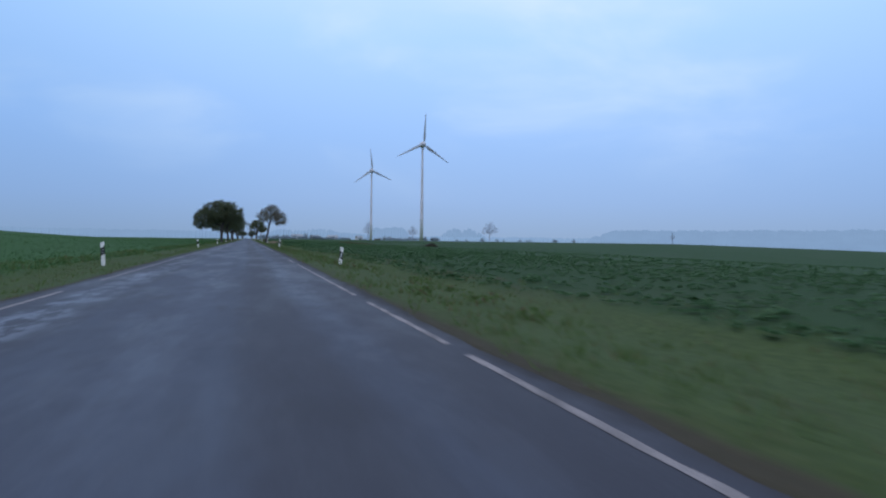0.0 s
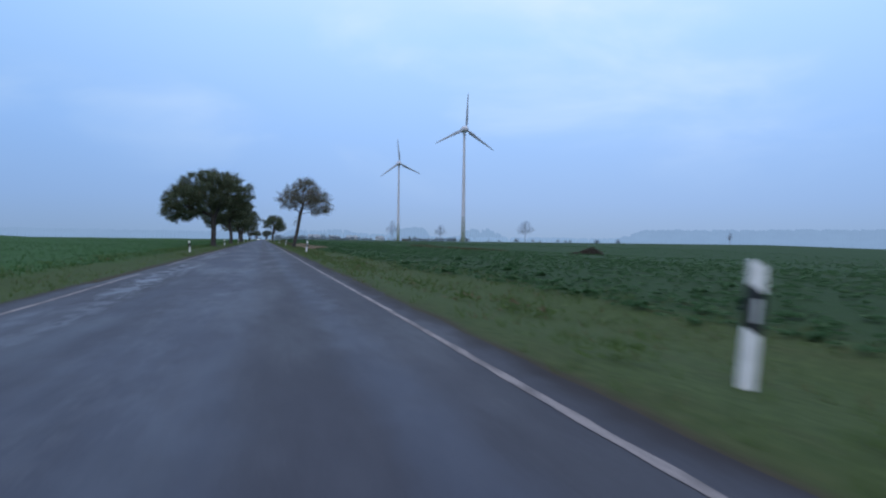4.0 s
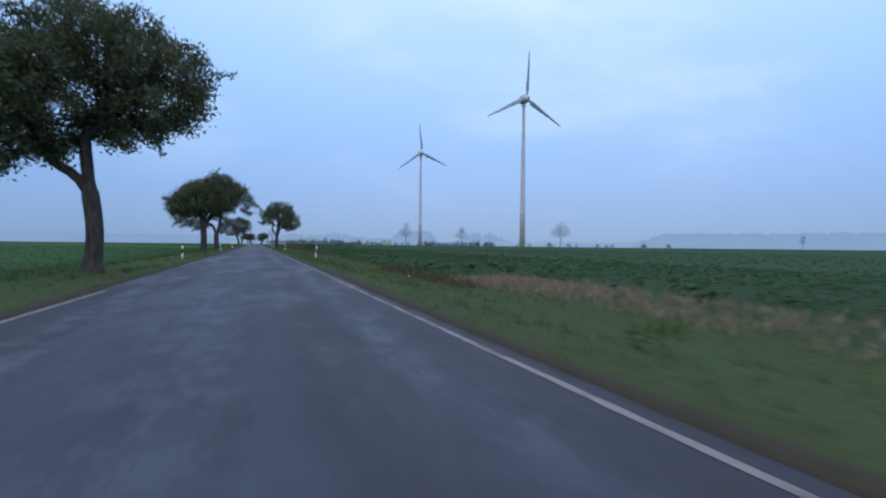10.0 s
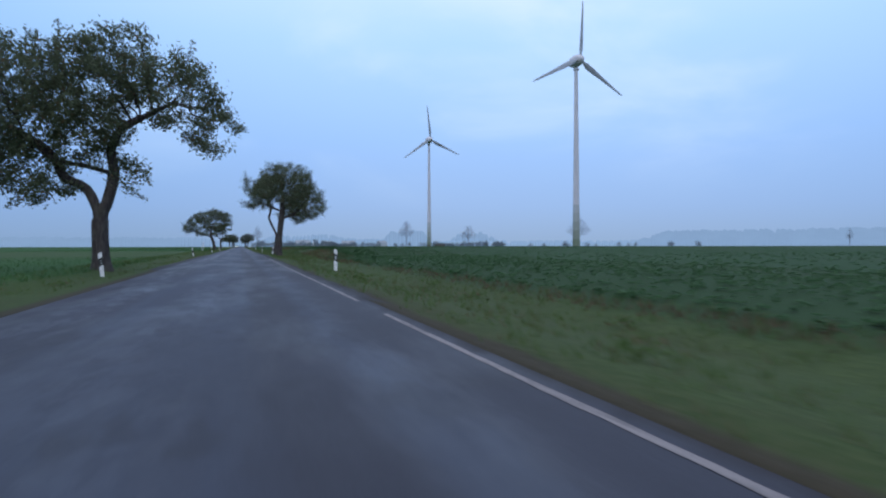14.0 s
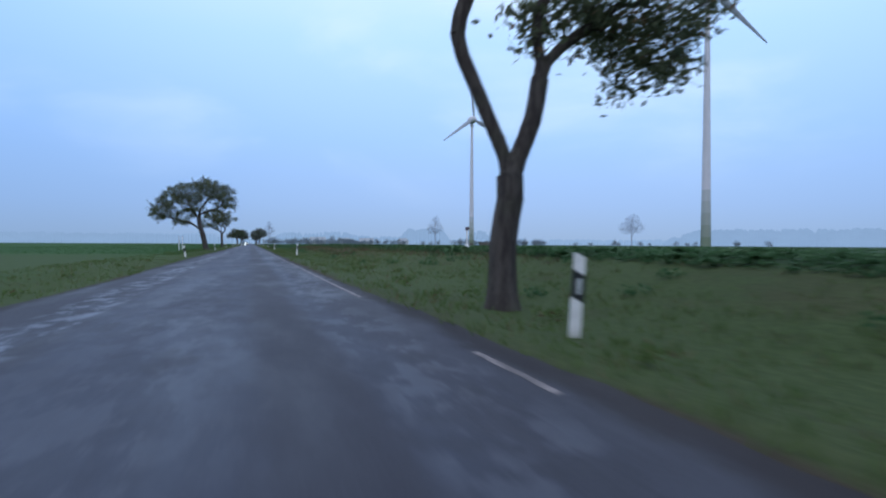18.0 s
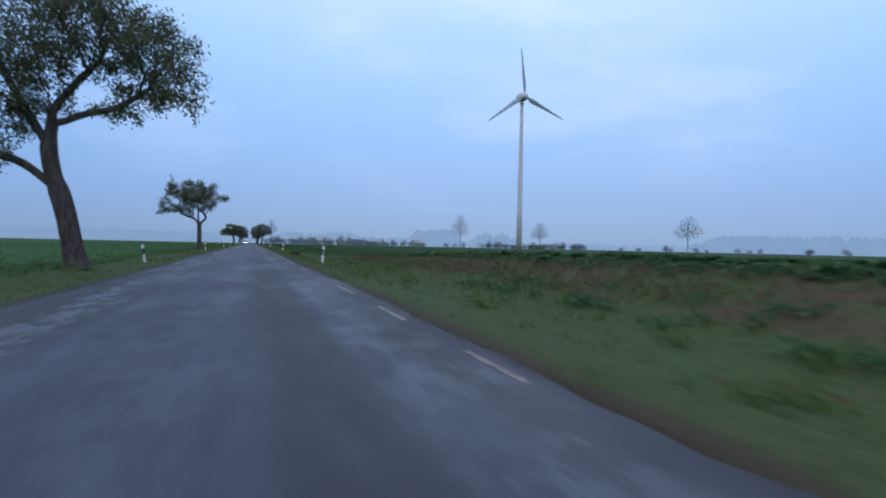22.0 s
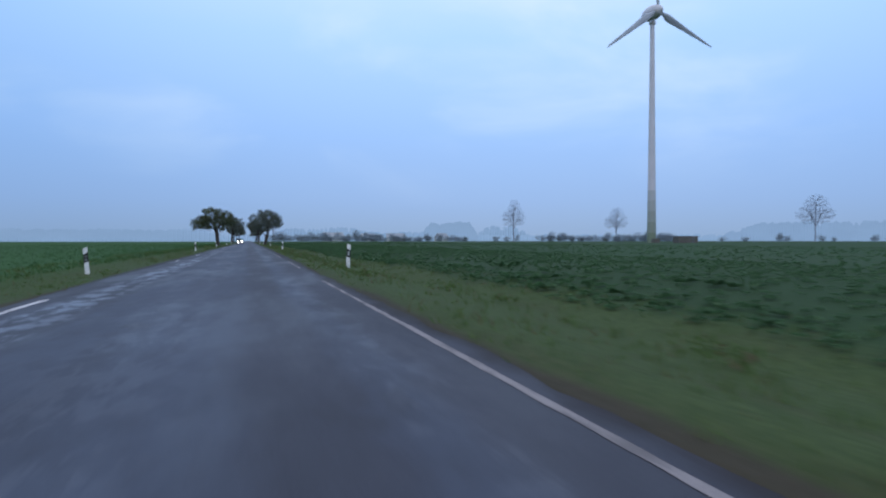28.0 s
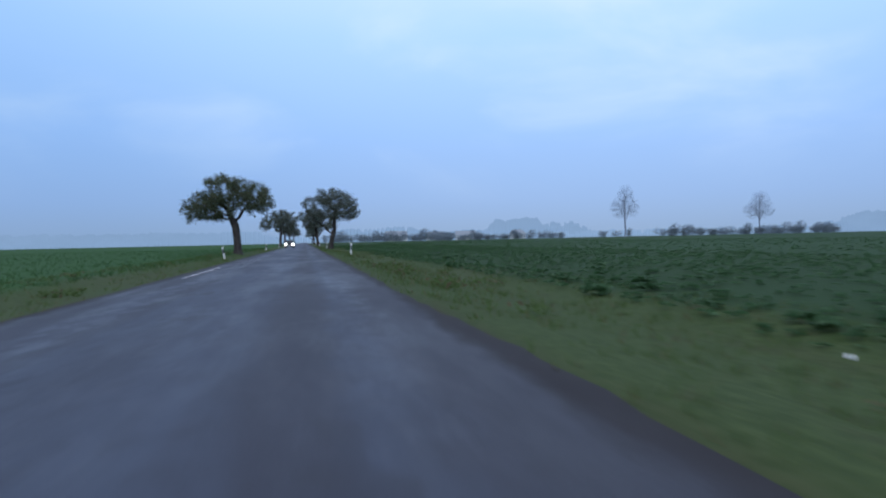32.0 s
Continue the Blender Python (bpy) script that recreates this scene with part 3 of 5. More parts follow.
def strip(table, width, y0, y1, rng, lift=0.002):
    """A painted stretch with ragged edges."""
    ys = np.arange(y0, y1 + 0.2, 0.25) if y1 - y0 < 200 else np.arange(y0, y1, 2.0)
    n = len(ys)
    bend = 0.006 * np.sin(ys * 0.31) + np.interp(ys, *table)
    a = bend - width / 2 + rng.normal(0, 0.004, n)
    b = bend + width / 2 + rng.normal(0, 0.004, n)
    rows = [np.c_[c, ys, road_z(c) + lift] for c in (a, b)]
    v = np.stack(rows, 1).reshape(-1, 3)
    i = np.arange(n - 1) * 2
    return v, np.c_[i, i + 1, i + 3, i + 2]


def edge_lines(side, pieces):
    rng = np.random.default_rng(5 + side)
    for y0, y1 in pieces:
        v, f = strip(RIGHT_LINE if side > 0 else LEFT_LINE, 0.062 if side > 0 else (0.1 if y1 < 300 else 0.13), y0, y1, rng)
        ob = new("road_marking", from_arrays("road_marking", v, f, PAINT if side > 0 or y1 < 300 or 420 < y1 < 440 else PAINT_SOUND))
        tagged(ob, "worn white painted edge line along the asphalt", "road marking", "edge lines", "structure")


# ---------------------------------------------------------------- trees
def tubes(nodes, parents, radii, sides):
    """Frustums along every branch, one ring at either end."""
    idx = np.array([i for i, p in enumerate(parents) if p >= 0])
    par = np.array(parents)[idx]
    a, b = nodes[par], nodes[idx]
    ra = np.minimum(radii[par], radii[idx] * 1.3)
    rb = radii[idx]
    d = b - a
    d /= np.linalg.norm(d, axis=1, keepdims=True) + 1e-9
    ref = np.where(np.abs(d[:, 2:3]) < 0.9, [[0, 0, 1.0]], [[1.0, 0, 0]])
    u = np.cross(d, ref)
    u /= np.linalg.norm(u, axis=1, keepdims=True)
    w = np.cross(d, u)
    ang = np.linspace(0, 2 * np.pi, sides, endpoint=False)
    ring = np.cos(ang)[None, :, None] * u[:, None] + np.sin(ang)[None, :, None] * w[:, None]
    b = b + d * (rb * 0.1)[:, None]
    v = np.concatenate([a[:, None] + ring * ra[:, None, None], b[:, None] + ring * rb[:, None, None]], 1)
    n = len(idx)
    base = (np.arange(n) * 2 * sides)[:, None]
    k = np.arange(sides)
    k2 = (k + 1) % sides
    f = np.stack([base + k, base + k2, base + sides + k2, base + sides + k], -1).reshape(-1, 4)
    return v.reshape(-1, 3), f


def grow(rng, trunk, targets, step=0.4, reach=9.0, near=0.75, rounds=110, limbs=()):
    """Space colonisation: branches that grow from a trunk towards scattered targets."""
    nodes, parents = [np.array(p, float) for p in trunk], list(range(-1, len(trunk) - 1))
    start = max(1, len(nodes) - max(2, len(nodes) // 3))
    for limb in limbs:
        j = int(np.argmin([np.linalg.norm(n - np.array(limb[0])) for n in nodes]))
        for q in bent(limb, step)[1:]:
            nodes.append(q)
            parents.append(j)
            j = len(nodes) - 1
    live = np.ones(len(targets), bool)
    best = np.full(len(targets), 1e9)
    which = np.zeros(len(targets), int)

    def meet(first):
        for j in range(first, len(nodes)):
            dist = np.linalg.norm(targets - nodes[j], axis=1)
            better = dist < best
            best[better], which[better] = dist[better], j

    meet(start)
    for _ in range(rounds):
        use = live & (best < reach)
        if not use.any():
            break
        first = len(nodes)
        for j in np.unique(which[use]):
            mine = use & (which == j)
            d = targets[mine] - nodes[j]
            d = (d / (np.linalg.norm(d, axis=1, keepdims=True) + 1e-9)).sum(0)
            d = d / (np.linalg.norm(d) + 1e-9) + rng.normal(0, 0.22, 3)
            p = nodes[j] + step * d / np.linalg.norm(d)
            nodes.append(p)
            parents.append(int(j))
        meet(first)
        live &= best > near
    return np.array(nodes), parents


def thickness(nodes, parents, base, tip=0.008):
    """Pipe model: a branch is as thick as the twigs that it bears; also how many nodes each bears."""
    n = len(nodes)
    twigs, below = np.zeros(n), np.ones(n)
    for i in range(n - 1, -1, -1):
        twigs[i] = max(twigs[i], 1)
        if parents[i] >= 0:
            twigs[parents[i]] += twigs[i]
            below[parents[i]] += below[i]
    power = max(1.2, math.log(twigs[0]) / math.log(base / tip))
    return tip * twigs ** (1 / power), below


def fringe(rng, nodes, parents, share):
    """Thin shoots that stand out past the tips of the twigs."""
    nodes, parents, first = list(nodes), list(parents), len(nodes)
    bears = set(parents)
    for i in range(first):
        if i in bears or rng.random() > share or parents[i] < 0:
            continue
        d = nodes[i] - nodes[parents[parents[i]] if parents[parents[i]] >= 0 else parents[i]]
        d = d / (np.linalg.norm(d) + 1e-9) + rng.normal(0, 0.25, 3)
        j = i
        for _ in range(rng.integers(2, 5)):
            d = d + rng.normal(0, 0.22, 3) + (0, 0, -0.04)
            nodes.append(nodes[j] + 0.21 * d / np.linalg.norm(d))
            parents.append(j)
            j = len(nodes) - 1
    return np.array(nodes), parents, first


def leaf_cards(rng, centres, each, spread, size, droop=0.3):
    """Small folded leaves, two triangles each, scattered round twig ends."""
    n = len(centres) * each
    c = np.repeat(centres, each, 0) + rng.normal(0, spread, (n, 3)) * [1, 1, 0.8]
    s = rng.uniform(0.6, 1.25, n)[:, None] * size
    a = rng.normal(0, 1, (n, 3))
    a[:, 2] -= droop
    a /= np.linalg.norm(a, axis=1, keepdims=True)
    b = np.cross(a, rng.normal(0, 1, (n, 3)))
    b /= np.linalg.norm(b, axis=1, keepdims=True) + 1e-9
    up = np.cross(a, b)
    v = np.stack([c - a * s, c + b * s * 0.48 + up * s * 0.12, c + a * s, c - b * s * 0.48 + up * s * 0.12], 1).reshape(-1, 3)
    i = np.arange(n)[:, None] * 4
    return v, i + np.arange(4)


def crown_targets(rng, lobes, count, gap=0.1):
    """Scattered points in a union of lobes (x, y, z, rx, ry, rz), with gaps."""
    pts, vol = [], np.array([l[3] * l[4] * l[5] for l in lobes])
    while len(pts) < count:
        l = lobes[rng.choice(len(lobes), p=vol / vol.sum())]
        d = rng.normal(0, 1, 3)
        d *= rng.uniform(0.12, 1) ** (1 / 2.5) / np.linalg.norm(d)
        p = np.array(l[:3]) + d * l[3:]
        if noise.noise(Vector(p * 0.55)) > gap - 0.42:
            pts.append(p)
    return np.array(pts)


def sized(lobes, sx, sz=1.0, dz=0.0):
    """Lobes drawn in or spread about the trunk's foot."""
    return [(x * sx, y * sx, z * sz + dz, a * sx, b * sx, c * sz) for x, y, z, a, b, c in lobes]


def bent(points, step=0.4):
    """A trunk's or limb's line: a smooth curve through the points, divided evenly."""
    p = [np.array(q, float) for q in points]
    p = [2 * p[0] - p[1], *p, 2 * p[-1] - p[-2]]
    pts = [p[1]]
    for a, b, c, d in zip(p, p[1:], p[2:], p[3:]):
        n = max(1, int(np.linalg.norm(c - b) / step))
        for k in range(1, n + 1):
            t = k / n
            pts.append(0.5 * (2 * b + (c - a) * t + (2 * a - 5 * b + 4 * c - d) * t ** 2 + (3 * b - a - 3 * c + d) * t ** 3))
    return pts


def tree(x, y, trunk, lobes, label, seed, girth=0.24, targets=900, each=55, leaf=0.102, spread=0.23, leaves=None, bark=None, near=0.55, step=0.33, gap=0.1, reach=9.0, sides=8, bare=False, tip=0.011, limbs=(), fill=24):
    rng = np.random.default_rng(seed)
    ob = thing("tree", x, y, float(land(x, y)) - 0.08, label, "tree", "trees along the road")
    line = bent(trunk, step)
    nodes, parents = grow(rng, line, crown_targets(rng, lobes, targets, gap), step, reach, near, limbs=limbs)
    nodes, parents, first = fringe(rng, nodes, parents, 0 if bare else 0.4)
    r, below = thickness(nodes, parents, girth, tip)
    flare = 1 + 0.5 * np.exp(-np.maximum(nodes[:, 2], 0) / 0.3)
    v, f = tubes(nodes, parents, r * flare, sides)
    part("trunk", from_arrays("trunk", v, f, bark or BARK, True), None, ob, "dark furrowed trunk with spreading limbs")
    if not bare:
        order = np.arange(len(nodes))
        ends = nodes[(below <= fill) & (order > len(line)) & (order < first)]
        v, f = leaf_cards(rng, ends, int(each * 1.4), spread, leaf * 0.82)
        v2, f2 = leaf_cards(rng, nodes[first:], max(7, each // 4), 0.08, leaf * 0.72)
        v, f = np.concatenate([v, v2]), np.concatenate([f, f2 + len(v)])
        part("crown", from_arrays("crown", v, f, leaves or LEAF), None, ob)
    return ob

# ---------------------------------------------------------------- setting
ground_sheet()
road_sheet()
edge_lines(1, [(-60, 8.1), (8.8, 12.6), (13.7, 26.2), (27.9, 31.0), (48.8, 240.0), (240.5, 262), (264, 297), (300.7, 303.3), (305.9, 307.7), (313.4, 316.5), (317.2, 318.7), (319.3, 320.3), (322.3, 324.8), (327.9, 329.3), (334.9, 347.4), (348.5, 353.3), (354, 362.7), (363.6, 374), (375, 394.0), (394.9, 396.9), (399.6, 400.9),
                (403.1, 404.8), (407.2, 409.6), (418.1, 419.6), (422.8, 461), (462, 500), (503, 520.8), (527.4, 529.5), (530.1, 533.7), (539.5, 546.7), (548.7, 549.6), (557.6, 558.1), (565.9, 566.5), (569.5, 573.6)])
edge_lines(-1, [(-60, 18), (21.4, 35.1), (35.8, 60.2), (78, 98), (104, 153.6), (154.6, 161), (162.2, 200), (216, 239), (379, 380.8), (383.6, 386.2), (425.3, 426.1), (427.2, 430.8), (460, 464.9), (481, 488.6), (492.4, 503),
                (515, 520.2), (543.3, 545.1), (555.6, 559.8), (602.5, 611.5)])


# ---------------------------------------------------------------- road furniture
def delineator(side):
    """A plastic marker post, one metre high, with a slanted black band and a reflector."""
    ob = new("delineator_post")
    tagged(ob, "white plastic roadside marker post with a slanted black band", "marker post", "marker posts along the road")
    plan = [(-0.075, -0.035), (0.075, -0.035), (0.056, 0.025), (0.0, 0.06), (-0.056, 0.025)]
    body = prism(plan, -0.15, 1.0, 0.008)
    for v in body.verts:
        if v.co.z > 0.9:
            v.co.z += -0.04 + (-side * v.co.x) * 0.4
    part("post", body, WHITE, ob)
    band = prism([(x * 1.05, y * 1.07) for x, y in plan], 0.45, 0.76)
    for v in band.verts:
        v.co.z += -side * v.co.x * 0.5
    sleeve = part("band", band, BLACK, ob, "slanted black plastic band")
    if side > 0:
        part("reflector", box(0.058, 0.012, 0.18, (0, -0.044, 0.515), 0.003), REFLECTOR, sleeve, "upright white reflector")
    else:
        for h in (0.55, 0.66):
            disc = lathe([(0.022, -0.006), (0.024, 0), (0.015, 0.004)], 12, "y")
            bmesh.ops.translate(disc, verts=disc.verts[:], vec=(0, -0.042, h))
            part("reflector", disc, REFLECTOR, sleeve, "round white reflector")
    return ob


R_POSTS = [(4.75, 31.2, 6, -0.17), (4.45, 80.5, 6, 0), (4.5, 129.8, 6, 0), (4.55, 178.8, 4, -0.06), (4.8, 231.2, 7, 0), (4.72, 281.7, 0, 0), (4.37, 330.9, 4, 0), (4.74, 381.1, 3, 0.13), (4.6, 431.4, 3, 0),
           (4.78, 480.4, 1, 0), (4.7, 531.3, 3, 0), (4.66, 580.9, 4, 0), (4.9, 630.6, 1, 0), (4.7, 681, 2, 0), (4.7, 731, 1, 0), (4.7, 781, 1, 0)]
L_POSTS = [(-4.52, 31.7, -3, 0), (-4.5, 81.8, -4, 0), (-4.54, 131.2, -3, 0), (-4.6, 181.6, -2, 0), (-4.32, 231.5, 0, 0), (-4.28, 281.2, -6, 0), (-4.4, 332.5, -5, 0), (-4.27, 381.2, -8, 0), (-4.48, 432.0, -9, 0),
           (-4.64, 481.4, -6, 0), (-4.33, 531.4, -5, 0), (-4.54, 581.1, -1, 0), (-4.62, 631.2, -9, 0), (-4.45, 681.5, 0, 0), (-4.45, 731, 0, 0)]
for side, spots in ((1, R_POSTS), (-1, L_POSTS)):
    first = None
    for x, y, lean, dz in spots:
        m = pose(x, y, float(land(x, y)) - 0.02 + dz, 0, lean, 0)
        if first is None:
            first = delineator(side)
            first.matrix_world = m
        else:
            copy_thing(first, m)


def banded_marker(x, y, h):
    ob = thing("pipeline_marker", x, y, float(land(x, y)), "tall thin white marker pole with dark red bands", "marker pole", "marker poles in the field edge")
    part("pole", lathe([(0.035, -0.1), (0.035, h), (0.02, h + 0.02)], 12), WHITE, ob)
    for k in range(3):
        part("band", lathe([(0.039, h - 0.16 - 0.36 * k), (0.039, h - 0.02 - 0.36 * k)], 12), RED, ob, "dark red painted band")


banded_marker(-7.63, 409.5, 1.85)
banded_marker(-7.32, 410.6, 1.8)
short = thing("marker_stake", -7.68, 410.8, float(land(-7.5, 410.8)), "short grey metal stake with a small plate", "stake")
part("stake", lathe([(0.025, -0.1), (0.025, 1.1)], 8), ZINC, short)
part("plate", box(0.14, 0.02, 0.32, (0, -0.03, 0.95), 0.004), ZINC, short)

mark = thing("sign_post", 11.8, 356.2, float(land(11.8, 356.2)), "thin white post with a small dark red plate above the crop", "sign post")
part("pole", lathe([(0.04, -0.1), (0.04, 1.15)], 10), WHITE, mark)
part("plate", box(0.2, 0.02, 0.17, (0, -0.04, 1.0), 0.004), SIGNPLATE, mark, "small dark red plate")
part("sleeve", lathe([(0.09, -0.1), (0.09, 0.26), (0.05, 0.28)], 12), WHITE, mark, "white plastic sleeve at the foot")


# ---------------------------------------------------------------- roadside trees
BROAD = "broad leafy roadside tree with a dark trunk and low spreading crown"
tree(-5.12, 164.4, [(0, 0, 0), (0.05, 0, 1.6), (0.0, 0, 3.4), (-0.4, 0.1, 5.0)],
     sized([(-3.6, 0.3, 6.0, 3.2, 3.6, 2.7), (-1.2, -0.6, 7.6, 3.6, 3.8, 2.7), (2.0, 0.4, 7.5, 3.3, 3.4, 2.4), (4.3, 0, 6.5, 1.8, 2.0, 1.15), (0.3, 0, 8.8, 2.9, 2.6, 1.7), (-5.6, 0, 4.4, 1.5, 2.0, 1.6), (0.8, 1.0, 5.9, 2.4, 2.4, 1.0)], 0.93, 0.97), BROAD, 21, 0.31, 1800, 62, limbs=[[(-0.15, 0, 4.0), (-1.4, 0.1, 4.5), (-3.6, 0.3, 5.3)], [(0.0, 0, 3.4), (0.6, -0.1, 4.9), (1.1, -0.2, 6.2)]])
tree(5.0, 163.3, [(0, 0, 0), (0.26, 0, 1.2), (0.5, 0, 2.3), (0.7, 0, 3.5), (0.9, 0, 4.7), (1.1, 0, 5.3)],
     [(0.15, 0, 3.3, 0.25, 0.3, 0.8), (1.3, 0, 7.0, 2.7, 2.6, 1.9), (3.4, 0.2, 5.9, 1.8, 2.0, 1.8), (-0.6, 0, 6.6, 1.6, 2.0, 1.5), (1.4, 0, 8.6, 1.6, 1.6, 0.9)], "leaning roadside tree with a thin brownish half-bare crown", 22, 0.21, 1200, 34, 0.088, 0.24, LEAF_DRY, near=0.5, gap=0.14)
tree(-5.0, 209.0, [(0, 0, 0), (0.1, 0, 1.5), (-0.1, 0, 3.2), (-0.3, 0, 5.2)],
     [(-1.6, 0, 6.8, 3.2, 3.4, 2.3), (1.8, 0.3, 6.9, 2.4, 2.8, 2.1), (-3.9, 0, 6.0, 1.9, 2.4, 2.0), (-0.2, 0, 8.4, 2.7, 2.8, 1.3), (-3.8, 0, 4.2, 1.4, 1.8, 1.0), (3.2, 0, 6.1, 0.9, 1.4, 0.9), (-2.0, 0, 4.5, 1.6, 1.8, 0.7), (1.1, 0.2, 5.0, 1.4, 1.7, 0.6), (-2.5, 0, 8.0, 1.7, 2.2, 1.2), (-2.6, -0.4, 6.0, 1.6, 1.8, 1.6)], BROAD, 23, 0.3, 2000, 62, gap=0.0, limbs=[[(-0.1, 0, 3.0), (-0.7, 0, 3.6), (-1.3, 0, 4.0), (-1.9, 0, 5.1)], [(-0.28, 0, 4.7), (0.6, 0, 5.6), (1.6, 0, 6.4)]])
tree(-4.96, 258.2, [(0, 0, 0), (0.05, 0, 1.8), (-0.05, 0, 3.3), (0.2, 0, 4.0)],
     sized([(-1.6, 0, 6.8, 2.9, 3.2, 2.3), (1.6, 0, 7.0, 2.9, 3.2, 2.4), (-0.2, 0, 8.6, 2.4, 2.4, 1.5), (-3.2, 0, 5.8, 1.6, 2.0, 1.5), (3.7, 0, 7.8, 1.6, 2.0, 1.5), (2.2, 0, 9.5, 1.8, 2.0, 1.3), (3.9, 0, 8.5, 1.3, 1.7, 1.3)], 0.82, 0.8, 0.3), BROAD, 24, 0.33, 1850, 62, limbs=[[(0, 0, 3.1), (-0.35, 0, 4.4), (-0.9, 0, 6.0)], [(0.05, 0, 3.1), (0.75, 0, 4.0), (1.7, 0, 5.6)]])
tree(-5.14, 285.6, [(0, 0, 0), (-0.05, 0, 2.3), (0.2, 0, 3.0), (0.5, 0.1, 4.4), (0.4, 0, 5.5), (0.9, -0.1, 6.5), (1.6, 0, 7.1)],
     [(-0.6, 0, 8.2, 2.9, 3.0, 2.1), (2.8, 0, 8.3, 2.2, 2.6, 1.9), (4.8, 0, 6.6, 1.5, 1.8, 1.3), (-0.7, 0, 6.3, 2.2, 2.4, 1.4), (-3.2, 0, 8.4, 2.2, 2.6, 1.8), (-3.6, 0, 6.2, 2.4, 2.6, 1.6), (-5.6, 0, 6.9, 1.9, 2.2, 1.8), (-4.6, 0, 4.4, 1.8, 1.6, 1.2), (-2.4, 0, 4.2, 1.6, 1.7, 1.3), (0.8, 0, 10.2, 2.0, 1.8, 0.9), (1.4, 0.3, 4.2, 0.7, 0.8, 1.0)], "wide crooked roadside tree with a loose leafy crown", 25, 0.35, 2300, 46, gap=0.06, fill=13, limbs=[[(-0.05, 0, 2.5), (-0.6, 0.1, 3.7), (-1.5, 0.2, 4.2), (-2.1, 0.2, 5.3), (-4.0, 0.3, 6.6)], [(0.48, 0, 4.4), (-0.6, -0.2, 4.7), (-1.8, -0.4, 4.9), (-2.6, -0.6, 5.7)], [(0.9, 0, 6.5), (2.7, 0, 7.6)]])
tree(4.72, 324.2, [(0, 0, 0), (0.05, 0, 1.8), (0.15, 0, 3.2), (0.35, 0, 4.6)],
     [(-1.6, 0, 7.0, 2.2, 2.6, 2.1), (1.4, 0, 7.5, 2.9, 2.8, 2.5), (3.4, 0.2, 6.0, 1.9, 2.2, 2.0), (0.4, 0, 8.8, 2.4, 2.4, 1.4), (1.6, 0, 4.9, 1.1, 1.2, 1.0), (0.3, 0, 6.2, 2.1, 2.1, 1.5), (-2.6, 0, 6.2, 1.5, 1.7, 1.3)], "tall roadside tree with a thick dark trunk and full crown", 26, 0.3, 1900, 40, gap=0.12, fill=9)
tree(4.94, 334.4, [(0, 0, 0), (0.0, 0, 1.2), (0.12, 0, 2.3), (-0.42, 0, 3.6), (-0.82, 0, 4.6), (-0.6, 0, 5.6), (-0.9, 0, 7.0)],
     [(-1.3, 0, 8.0, 1.9, 2.0, 1.5), (1.8, 0, 6.0, 1.5, 1.6, 1.2), (2.4, 0, 7.6, 1.6, 1.8, 1.4), (-0.2, 0, 9.0, 1.4, 1.4, 0.9), (3.0, 0, 5.5, 1.4, 1.5, 1.1), (2.8, 0, 4.3, 0.9, 0.9, 0.7), (0.6, 0, 4.8, 0.3, 0.4, 0.6)], "forked roadside tree with crooked bare limbs and sparse leaves", 27, 0.24, 850, 48, gap=0.12, reach=7, limbs=[[(0.12, 0, 2.3), (0.53, 0, 3.3), (0.8, 0, 4.3), (1.9, 0, 5.2)], [(0.75, 0, 3.9), (0.6, 0, 5.0), (1.1, 0, 5.9)]])
tree(-5.3, 421.4, [(0.12, 0, 0), (-0.3, 0, 2.1), (-0.7, 0, 3.4), (-0.85, 0, 4.4), (-0.75, 0, 5.2), (-0.9, 0, 6.2)],
     [(2.1, 0, 8.1, 2.2, 2.6, 1.8), (0.2, 0, 8.8, 2.6, 2.8, 1.6), (-2.2, 0, 8.2, 2.4, 2.6, 1.7), (-4.3, 0, 7.0, 2.2, 2.6, 2.1), (-6.1, 0, 5.7, 1.7, 2.2, 1.7), (-2.4, 0, 6.2, 2.3, 2.2, 1.4), (3.3, 0, 6.8, 1.2, 1.6, 1.1), (1.6, 0, 6.0, 1.2, 1.3, 0.8), (-3.2, 0, 4.1, 1.5, 1.4, 0.7)], "leaning wind-bent tree with an open umbrella crown", 28, 0.35, 2100, 46, 0.088, 0.22, fill=20, gap=0.12, limbs=[[(-0.5, 0, 2.8), (-1.6, 0, 3.7), (-2.7, 0, 4.1), (-4.1, 0, 4.5), (-5.2, 0, 4.8), (-7.0, 0, 5.2)], [(-0.75, 0, 5.1), (0.3, 0, 5.6), (1.3, 0, 5.9), (2.4, 0, 6.7)], [(-0.8, 0, 5.6), (-0.2, 0.3, 6.6), (0.6, 0.4, 7.6)], [(-0.85, 0, 4.4), (-1.7, 0, 5.8), (-2.4, 0, 7.2)]])
